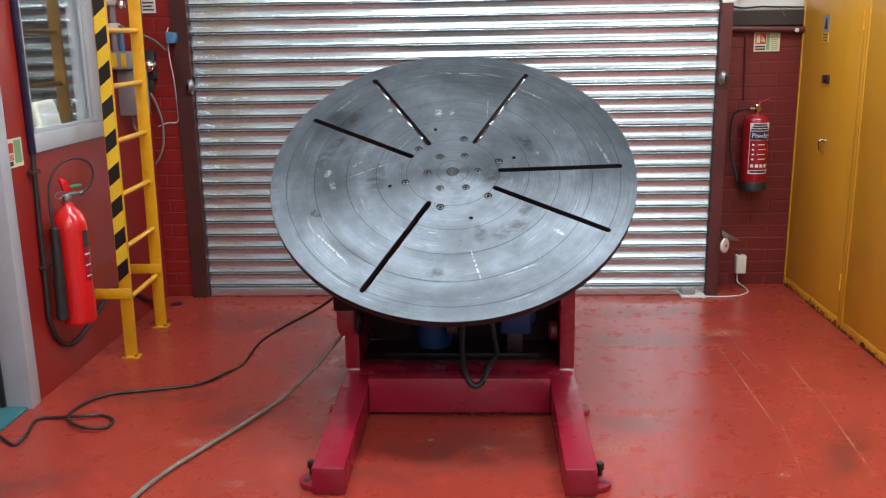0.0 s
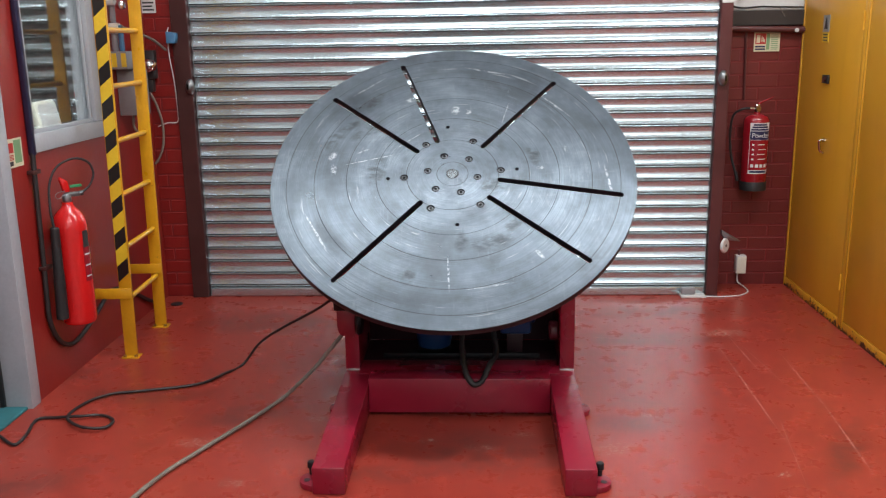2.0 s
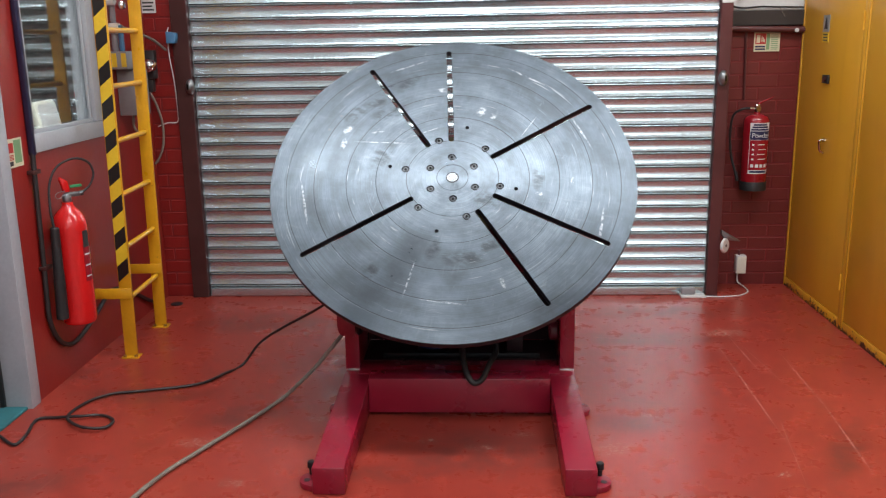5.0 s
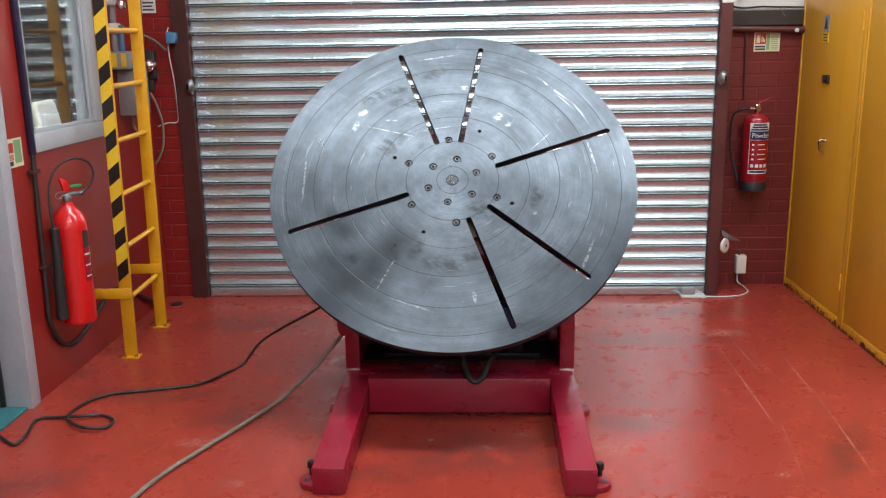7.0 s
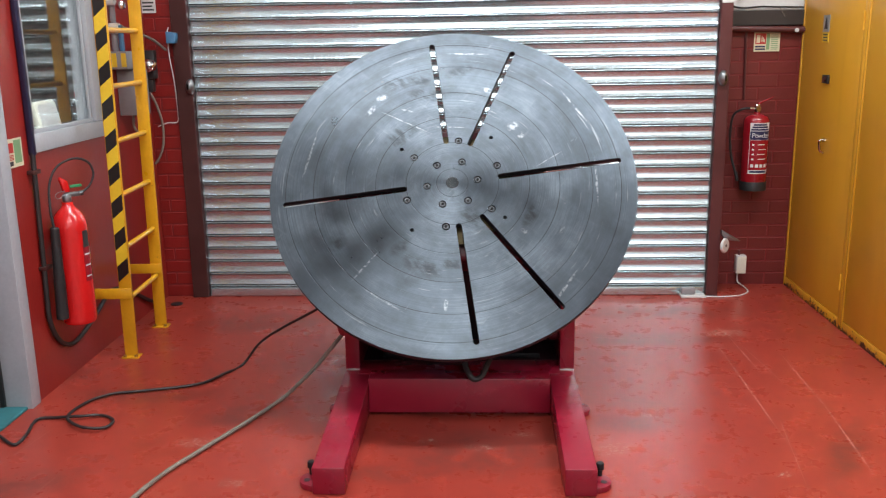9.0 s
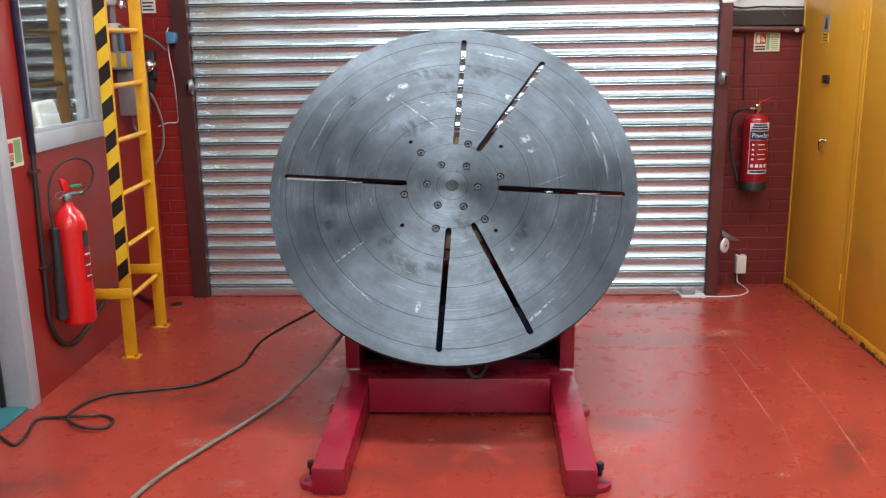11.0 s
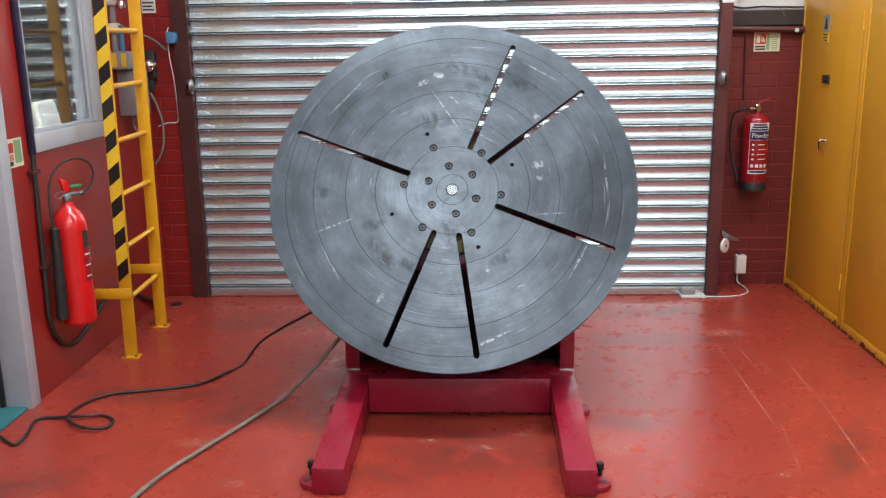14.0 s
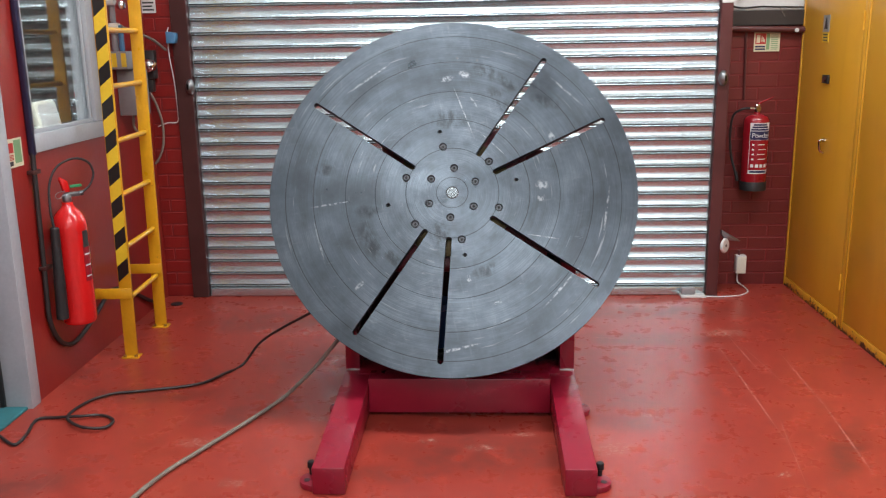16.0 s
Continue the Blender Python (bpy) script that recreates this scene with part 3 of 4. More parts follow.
OFF, DISC_R, DISC_T = 0.2075, 0.7393, 0.032
BASE_X = -0.105


def plate_mesh(loops, half, bevel):
    cu = bpy.data.curves.new("plate", "CURVE")
    cu.dimensions, cu.fill_mode, cu.extrude, cu.bevel_depth, cu.bevel_resolution = "2D", "BOTH", half - bevel, bevel, 1
    for loop in loops:
        sp = cu.splines.new("POLY")
        sp.points.add(len(loop) - 1)
        for p, (x, y) in zip(sp.points, loop):
            p.co = (x, y, 0, 1)
        sp.use_cyclic_u = True
    tmp = new("tmp_plate", cu)
    me = bpy.data.meshes.new_from_object(tmp.evaluated_get(bpy.context.evaluated_depsgraph_get()))
    bpy.data.objects.remove(tmp)
    bpy.data.curves.remove(cu)
    return me


def circle(x, y, r, n):
    return [(x + r * math.cos(2 * math.pi * i / n), y + r * math.sin(2 * math.pi * i / n)) for i in range(n)]


def slot_loop(angle, r0, r1, w):
    c, s = math.cos(angle), math.sin(angle)
    pts = [(r1 - w + w * math.cos(a), w * math.sin(a)) for a in np.linspace(-math.pi / 2, math.pi / 2, 9)]
    pts += [(r0 + w - w * math.cos(a), -w * math.sin(a)) for a in np.linspace(-math.pi / 2, math.pi / 2, 9)]
    return [(c * u - s * v, s * u + c * v) for u, v in pts]


PLUGGED = ((-0.538, 0.210), (-0.566, 0.131))
SLOTS = (105, 45, -15, -45, -135, 135)


def positioner():
    root = thing("welding_positioner", pose(0, 0, 0), "crimson welding positioner with a round slotted steel table, tilting and turning", "welding positioner")
    # legs
    for side, x0, x1 in (("l", -0.587, -0.474), ("r", 0.268, 0.376)):
        leg = prism([(2.70, 0.0), (4.15, 0.0), (4.15, 0.14), (3.45, 0.145), (2.70, 0.1)], x1 - x0, "x", x0, 0.006)
        leg_ob = part("leg", leg, CRIMSON, root)
        out = -1 if side == "l" else 1
        xe = x0 if side == "l" else x1
        for y in (2.775, 3.39, 4.05):
            # rounded lug with a bolt hole
            pts = [(xe - out * 0.004, y - 0.055), (xe + out * 0.012, y - 0.055)]
            pts += [(xe + out * (0.012 + 0.045 * math.cos(a)), y + 0.05 * math.sin(a)) for a in np.linspace(-1.45, 1.45, 11)]
            pts += [(xe + out * 0.012, y + 0.055), (xe - out * 0.004, y + 0.055)]
            lug = prism(pts, 0.022, "z", 0.0, 0.003)
            lug_ob = part("foot_lug", lug, CRIMSON, leg_ob)
            if y < 3:
                part("bolt_hole", lathe_bm([(0.011, 0.0215), (0.011, 0.0235)], 16, pose(xe + out * 0.03, y - 0.012, 0)), RUBBER, leg_ob)
                b = lathe_bm([(0.0085, 0.0), (0.0085, 0.022), (0.008, 0.024)], 12, pose(xe + out * 0.022, y + 0.035, 0.022))
                lathe_bm([(0.012, 0.024), (0.0140, 0.026), (0.0140, 0.045), (0.0120, 0.048)], 16, pose(xe + out * 0.022, y + 0.035, 0.022), b)
                part("jacking_bolt", b, BLACKMETAL, leg_ob, "black socket head jacking bolt")
        # posts
        px0, px1 = (-0.587, -0.527) if side == "l" else (0.316, 0.376)
        post = prism([(3.50, 0.138), (3.86, 0.138), (3.86, 0.78), (3.76, 0.90), (3.62, 0.90), (3.50, 0.70)], px1 - px0, "x", px0, 0.004)
        part("post", post, CRIMSON, root)
        part("weld_seam", tube([(px0 + 0.001, 3.498, 0.139), ((px0 + px1) / 2, 3.497, 0.141), (px1 - 0.001, 3.498, 0.139)], 0.009, 8, 4), BRIGHT, root, "bare ground weld seam")
        cx = (px0 + px1) / 2
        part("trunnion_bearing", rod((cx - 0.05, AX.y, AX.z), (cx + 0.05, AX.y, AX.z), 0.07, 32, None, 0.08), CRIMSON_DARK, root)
    part("cross_beam", box(-0.473, 0.267, 3.34, 3.44, 0.018, 0.166, 0.006), CRIMSON, root)
    # deck behind the front strip is darkened as shade, rear panel and gearbox stand too
    part("deck", box(-0.526, 0.315, 3.601, 3.861, 0.1465, 0.1505, 0), SHADE_PAINT, root)
    part("deck_front", box(-0.526, 0.315, 3.441, 3.60, 0.145, 0.1495, 0.001), CRIMSON, root)
    part("deck_lip", box(-0.44, 0.24, 3.62, 3.64, 0.151, 0.172, 0.002), BLACKMETAL, root)
    part("rear_panel", box(-0.587, 0.376, 3.862, 3.90, 0.151, 0.70, 0.003), SHADE_PAINT, root)
    part("rear_beam", box(-0.473, 0.267, 4.02, 4.12, 0.018, 0.14, 0.006), CRIMSON, root)
    # bracket and limit box beside the post
    br = [(-0.005, 0.41), (-0.005, 0.335)] + [(0.02 - 0.022 * math.cos(a), 0.325 - 0.03 * math.sin(a)) for a in np.linspace(0.2, 1.5, 6)] + [(0.07, 0.29), (0.07, 0.41)]
    part("limit_bracket", prism([(u - 0.612, v) for u, v in br], 0.05, "y", 3.495, 0.004), CRIMSON, root)
    part("limit_box", box(-0.625, -0.47, 3.47, 3.56, 0.412, 0.50, 0.006), BLACKMETAL, root, "dark limit switch box")
    part("switch_wheel", rod((-0.53, 3.47, 0.37), (-0.505, 3.47, 0.37), 0.06, 24), BLACKMETAL, root)
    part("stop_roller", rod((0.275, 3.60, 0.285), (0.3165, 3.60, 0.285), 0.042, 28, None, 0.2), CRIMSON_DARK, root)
    # drive motor, gearbox and wiring below the table
    mot = lathe_bm([(0.05, -0.06), (0.072, -0.05), (0.078, -0.02), (0.078, 0.12), (0.085, 0.125), (0.085, 0.15), (0.04, 0.155)], 28, pose(-0.222, 3.72, 0.232))
    motor = part("drive_motor", mot, BLUE, root, "blue painted electric motor")
    part("motor_foot", rod((-0.222, 3.72, 0.151), (-0.222, 3.72, 0.175), 0.075, 24), BLACKMETAL, motor)
    part("terminal_box", box(-0.165, -0.115, 3.63, 3.67, 0.255, 0.30, 0.004), GUIDE_DARK, motor, "small dark terminal block")
    gb = box(0.07, 0.205, 3.66, 3.78, 0.245, 0.37, 0.012)
    box(0.18, 0.225, 3.68, 3.76, 0.29, 0.41, 0.01, bm=gb)
    part("gearbox", gb, BLUE, root, "blue gearbox housing")
    part("gearbox_stand", box(0.10, 0.17, 3.69, 3.75, 0.15, 0.246, 0.003), SHADE_PAINT, root)
    hose = part("hose_loop", tube([(-0.088, 3.56, 0.40), (-0.092, 3.50, 0.30), (-0.09, 3.44, 0.24), (-0.075, 3.35, 0.185), (-0.045, 3.325, 0.145), (-0.01, 3.34, 0.152), (0.02, 3.40, 0.195), (0.05, 3.50, 0.215), (0.042, 3.56, 0.27), (0.03, 3.60, 0.36), (0.03, 3.62, 0.5)], 0.012, 12, 8), RUBBER, root, "looped black rubber hose")
    # tilting head
    head = bmesh.new()
    bm2 = box(-0.385, 0.385, -0.24, 0.22, -0.16, 0.10, 0.02, 3, head)
    box(-0.30, 0.30, -0.30, 0.30, 0.06, 0.12, 0.02, 3, bm=bm2)
    rod((-0.46, 0, 0), (0.50, 0, 0), 0.05, 24, bm2)
    head_ob = part("tilt_head", bm2, CRIMSON_DARK, root, "dark crimson tilting head")
    part("slew_ring", lathe_bm([(0.20, 0.12), (0.245, 0.121), (0.25, 0.128), (0.25, 0.152), (0.22, 0.16), (0.2, 0.16)], 48), GREASE, head_ob, "greasy steel slew ring")
    part("brake_motor", rod((0.17, 0.05, -0.3), (0.17, 0.05, -0.15), 0.085, 24), BLUE, head_ob, "blue motor on the tilting head")
    # faceplate
    loops = [circle(0, 0, DISC_R, 192)]
    loops += [slot_loop(radians(a), 0.183, 0.690, 0.0125) for a in SLOTS]
    inner = [(0.103, 45 + 60 * i) for i in range(6)]
    outer = [(0.197, 60 * i) for i in range(6)]
    small = [(0.2625, 90 * i) for i in range(4)]
    for r, a in inner + outer:
        loops.append(circle(r * math.cos(radians(a)), r * math.sin(radians(a)), 0.0168, 24))
    for r, a in small:
        loops.append(circle(r * math.cos(radians(a)), r * math.sin(radians(a)), 0.0090, 16))
    me = plate_mesh(loops, DISC_T / 2, 0.0015)
    me.materials.append(STEEL)
    me.materials.append(RIM)
    # rim, slot and hole walls are coloured dark in place of shade
    for f in me.polygons:
        f.material_index = 1 if abs(f.normal.z) < 0.3 else 0
    me.transform(Matrix.Translation((0, 0, -DISC_T / 2)))
    disc = new("faceplate", me)
    disc.parent = root
    tagged(disc, "round machined steel faceplate with six slots and engraved rings")
    head_screw = None
    for r, a in inner + outer:
        if head_screw is None:
            sb = lathe_bm([(0.0165, -0.016), (0.0165, -0.0145), (0.0118, -0.0142), (0.0118, -0.0026), (0.0108, -0.0014), (0.0064, -0.0012), (0.0060, -0.0018), (0.0060, -0.008), (0.001, -0.008)], 18)
            # counterbore floor and socket faces go black to paint in recess shade
            for f in sb.faces:
                mid = f.calc_center_median()
                f.material_index = 1 if mid.z < -0.0135 or math.hypot(mid.x, mid.y) < 0.0061 else 0
            head_screw = part("cap_screw", sb, (SCREW, BLACKMETAL), disc, "recessed socket head cap screw")
            ob = head_screw
        else:
            ob = tagged(new("cap_screw", head_screw.data), "recessed socket head cap screw")
            ob.parent = disc
        ob.matrix_basis = pose(r * math.cos(radians(a)), r * math.sin(radians(a)), 0, 0, 0, a)
    # backing under the tapped holes, and the centre plug
    for r, a in small:
        part("hole_plug", lathe_bm([(0.0115, -0.034), (0.0115, -0.022)], 12, pose(r * math.cos(radians(a)), r * math.sin(radians(a)), 0)), RUBBER, disc)
    for px, py in PLUGGED:
        part("blanked_hole", lathe_bm([(0.0062, -0.002), (0.0062, 0.0005)], 14, pose(px, py, 0)), SCREW, disc)
    part("centre_plug", lathe_bm([(0.0225, -0.002), (0.0225, 0.0006), (0.0215, 0.0014)], 48), PLUG, disc, "polished centre plug", False)
    part("plug_groove", lathe_bm([(0.0228, 0.0002), (0.0228, 0.0005), (0.0258, 0.0005), (0.0258, 0.0002)], 48), BLACKMETAL, disc, "", False)
    part("hub", lathe_bm([(0.17, -0.047), (0.17, -0.033)], 40), GREASE, disc)
    return root, head_ob, disc, hose


POSITIONER, HEAD, DISC, HOSE = positioner()

# ---- yellow access ladder ----


def ladder():
    lad = thing("access_ladder", pose(-1.752, 4.278, 0, 0, 0.5, 2.9), "yellow steel wall ladder with hazard tape on one stile", "ladder")
    half, w, th, top = 0.238, 0.031, 0.012, 3.0
    for y in (-half, half):
        bmx = box(-w, w, y - th / 2, y + th / 2, 0.008, top, 0.002)
        stile = part("stile", bmx, YELLOW, lad)
        part("foot_plate", box(-w - 0.012, w + 0.012, y - 0.03, y + 0.03, 0, 0.008, 0.002), YELLOW, stile)
        for s in (-1, 1):
            part("foot_bolt", lathe_bm([(0.009, 0.008), (0.009, 0.016), (0.006, 0.018)], 6, pose(s * (w - 0.004), y - 0.02, 0)), BRASS, stile)
        if y < 0:
            # hazard tape wound on the front face, slanting bands
            zz, k = 0.385, 0
            yf = y - th / 2 - 0.0012
            band, slant = 0.0775, 0.045
            while zz < top - 0.2:
                tape = prism([(-w + 0.003, zz), (w - 0.006, zz + slant), (w - 0.006, zz + slant + band), (-w + 0.003, zz + band)], 0.001, "y", yf, 0)
                part("tape_band", tape, TAPE_BLACK if k % 2 == 0 else TAPE_YELLOW, stile)
                zz += band
                k += 1
    for i in range(11):
        z = 0.292 + 0.2555 * i
        part("rung", rod((0.0, -half, z), (0.0, half, z), 0.0125, 14), YELLOW, lad)
    for y, z in ((-half - 0.012, 0.328), (half - 0.0125, 0.33), (-half - 0.012, 2.2), (half - 0.0125, 2.2)):
        part("wall_stay", box(LEFT + 1.752 + 0.014, w, y - 0.005, y + 0.005, z - 0.026, z + 0.026, 0.002), YELLOW, lad)
    return lad


ladder()

# ---- left partition: door, window and what hangs there ----


def door():
    d = tagged(new("door_1"), "pale grey framed door set back in the red wall", "door", "", "structure")
    part("door_frame", box(LEFT - 0.13, LEFT + 0.012, DOOR_Y1 - 0.075, DOOR_Y1, 0, DOOR_Z1, 0.004), ALU, d)
    part("door_frame", box(LEFT - 0.13, LEFT + 0.012, DOOR_Y0, DOOR_Y0 + 0.075, 0, DOOR_Z1, 0.004), ALU, d)
    part("door_head", box(LEFT - 0.13, LEFT + 0.012, DOOR_Y0 + 0.076, DOOR_Y1 - 0.076, DOOR_Z1 - 0.075, DOOR_Z1, 0.004), ALU, d)
    part("door_stop", box(LEFT - 0.12, LEFT - 0.10, DOOR_Y1 - 0.092, DOOR_Y1 - 0.076, 0, DOOR_Z1 - 0.076, 0.002), RUBBER, d)
    leaf = part("door_leaf", box(LEFT - 0.165, LEFT - 0.122, DOOR_Y0 + 0.08, DOOR_Y1 - 0.08, 0.02, DOOR_Z1 - 0.08, 0.004), DOOR_GREY, d)
    part("door_handle", rod((LEFT - 0.12, 2.72, 1.02), (LEFT - 0.06, 2.72, 1.02), 0.01), CHROME, leaf)
    tagged(link_mesh("door_mat", box(LEFT - 0.118, LEFT - 0.006, DOOR_Y0 + 0.08, DOOR_Y1 - 0.08, 0.0, 0.014, 0.004), TEAL), "teal ribbed mat strip in the doorway", "mat")


door()


def window():
    w = tagged(new("window_1"), "grey framed internal window in the partition", "window", "", "structure")
    fw = 0.078
    x0, x1 = LEFT - 0.09, LEFT + 0.014
    part("window_frame", box(x0, x1, WIN_Y0, WIN_Y1, WIN_Z0, WIN_Z0 + fw, 0.004), ALU, w)
    part("window_frame", box(x0, x1, WIN_Y0, WIN_Y1, WIN_Z1 - fw, WIN_Z1, 0.004), ALU, w)
    part("window_frame", box(x0, x1, WIN_Y1 - fw, WIN_Y1, WIN_Z0 + fw + 0.001, WIN_Z1 - fw - 0.001, 0.004), ALU, w)
    part("window_frame", box(x0, x1, WIN_Y0, WIN_Y0 + 0.03, WIN_Z0 + fw + 0.001, WIN_Z1 - fw - 0.001, 0.004), ALU, w)
    bead = LEFT - 0.02
    part("glazing_bead", box(bead, bead + 0.016, WIN_Y0 + 0.03, WIN_Y1 - fw, WIN_Z0 + fw, WIN_Z0 + fw + 0.018, 0.003), ALU, w)
    part("glazing_bead", box(bead, bead + 0.016, WIN_Y1 - fw - 0.018, WIN_Y1 - fw, WIN_Z0 + fw + 0.018, WIN_Z1 - fw, 0.003), ALU, w)
    pane = part("pane", box(LEFT - 0.034, LEFT - 0.028, WIN_Y0 + 0.03, WIN_Y1 - fw, WIN_Z0 + fw, WIN_Z1 - fw, 0), GLASS, w)
    pane.visible_shadow = False
    part("window_sill", box(LEFT - 0.36, x0 - 0.002, WIN_Y0 - 0.03, WIN_Y1 + 0.16, WIN_Z0, WIN_Z0 + 0.03, 0.004), WHITE, w)


window()
SILL = WIN_Z0 + 0.03


def tray():
    t = thing("cream_tray", pose(LEFT - 0.125, 4.15, SILL + 0.002, 0, -12, 8), "cream plastic tray leaning inside the office window", "tray")
    rim = [(-0.125, 0.0), (0.13, 0.0), (0.145, 0.02), (0.145, 0.15), (0.125, 0.168), (-0.12, 0.168), (-0.145, 0.15), (-0.145, 0.02)]
    part("tray_body", prism(rim, 0.028, "x", -0.028, 0.006), CREAM, t)
    part("tray_recess", prism([(u * 0.82, 0.084 + (v - 0.084) * 0.8) for u, v in rim], 0.002, "x", 0.0005, 0), LABEL_WHITE, t)
    part("tray_hole", rod((0.0, 0.105, 0.1), (0.003, 0.105, 0.1), 0.006), RUBBER, t)


tray()


def bottle():
    t = thing("spray_bottle", pose(LEFT - 0.15, 4.48, SILL), "clear plastic bottle with a red cap on the sill", "bottle")
    part("bottle_body", lathe_bm([(0.036, 0), (0.04, 0.006), (0.04, 0.10), (0.034, 0.125), (0.016, 0.15), (0.014, 0.165)], 24), CLEAR, t)
    part("cap", lathe_bm([(0.013, 0.165), (0.014, 0.167), (0.014, 0.180), (0.011, 0.195)], 20), SIGN_RED, t)
    part("nozzle", lathe_bm([(0.009, 0.195), (0.006, 0.215), (0.004, 0.25), (0.003, 0.255)], 12), LABEL_WHITE, t)


bottle()


def conduit():
    c = thing("wall_conduit", pose(0, 0, 0), "dark conduit and hose clipped down the red wall", "conduit")
    xw = LEFT + 0.016
    part("conduit_pipe", box(xw - 0.014, xw + 0.012, 3.645, 3.672, 1.05, 3.3, 0.006), NAVY, c, "navy plastic trunking")
    part("hose", tube([(xw, 3.655, 1.06), (xw, 3.645, 0.85), (xw, 3.635, 0.6), (xw, 3.625, 0.42), (xw, 3.63, 0.31), (xw, 3.69, 0.21), (xw, 3.79, 0.155), (xw, 3.90, 0.16), (xw, 4.05, 0.20), (xw, 4.2, 0.255), (xw, 4.32, 0.27), (xw, 4.5, 0.21), (xw, 4.75, 0.08), (xw + 0.02, 4.9, 0.02)], 0.011, 10, 8), CABLE_BLACK, c)
    for z in (0.98, 0.56):
        part("clip", box(LEFT, LEFT + 0.034, 3.615, 3.675, z - 0.009, z + 0.009, 0.003), GUIDE_DARK, c)
    part("waste_outlet", lathe_bm([(0.034, 0), (0.036, 0.004), (0.03, 0.008), (0.01, 0.009)], 20, pose(LEFT + 0.11, 4.93, 0.0)), RUBBER, c)


conduit()


def sign(name, m, w, h, label, split):
    """Cream safety sign: red block, green block and bars of small print."""
    s = thing(name, m, label, "sign", "fire point signs")
    part("sign_plate", box(-w / 2, w / 2, 0, 0.003, -h / 2, h / 2, 0.0008, 1), SIGN_CREAM, s)

    def bar(x0, x1, z0, z1, material, nm):
        lift = 0.001 if material is SIGN_CREAM else 0.0
        part(nm, box(x0 * w, x1 * w, -0.0012 - lift, -0.0002 - lift, z0 * h, z1 * h, 0), material, s)

    if split == "wide":
        bar(-0.45, -0.04, -0.12, 0.42, SIGN_RED, "red_panel")
        bar(-0.41, -0.27, -0.06, 0.34, SIGN_CREAM, "pictogram")
        for i in range(3):
            bar(-0.22 + 0.05 * i, -0.19 + 0.05 * i, -0.02, 0.30 - 0.08 * i, SIGN_CREAM, "print_bar")
        for i in range(2):
            bar(-0.45, -0.06, -0.42 + 0.13 * i, -0.34 + 0.13 * i, SIGN_BLUE, "print_bar")
        bar(-0.02, 0.1, -0.4, 0.42, SIGN_GREEN, "green_panel")
        for i in range(9):
            bar(0.15, 0.42, -0.40 + 0.094 * i, -0.36 + 0.094 * i, SIGN_GREEN, "print_bar")
    else:
        bar(-0.40, 0.06, 0.02, 0.36, SIGN_RED, "red_panel")
        bar(-0.34, -0.20, 0.07, 0.31, SIGN_CREAM, "pictogram")
        bar(0.10, 0.42, -0.36, 0.44, SIGN_GREEN, "green_panel")
        for i in range(4):
            bar(-0.38, 0.04, -0.08 - 0.05 * i, -0.055 - 0.05 * i, SIGN_RED, "print_bar")
        bar(-0.38, 0.0, -0.43, -0.28, SIGN_BLACK, "black_panel")
    return s


sign("fire_sign", pose(LEFT + 0.004, 3.516, 1.076, 0, 0, 90), 0.165, 0.118, "cream, red and green fire sign on the red wall", "tall")
sign("fire_sign", pose(1.648, WALL_R - 0.007, 1.461), 0.148, 0.112, "cream, red and green fire sign on painted brick", "wide")


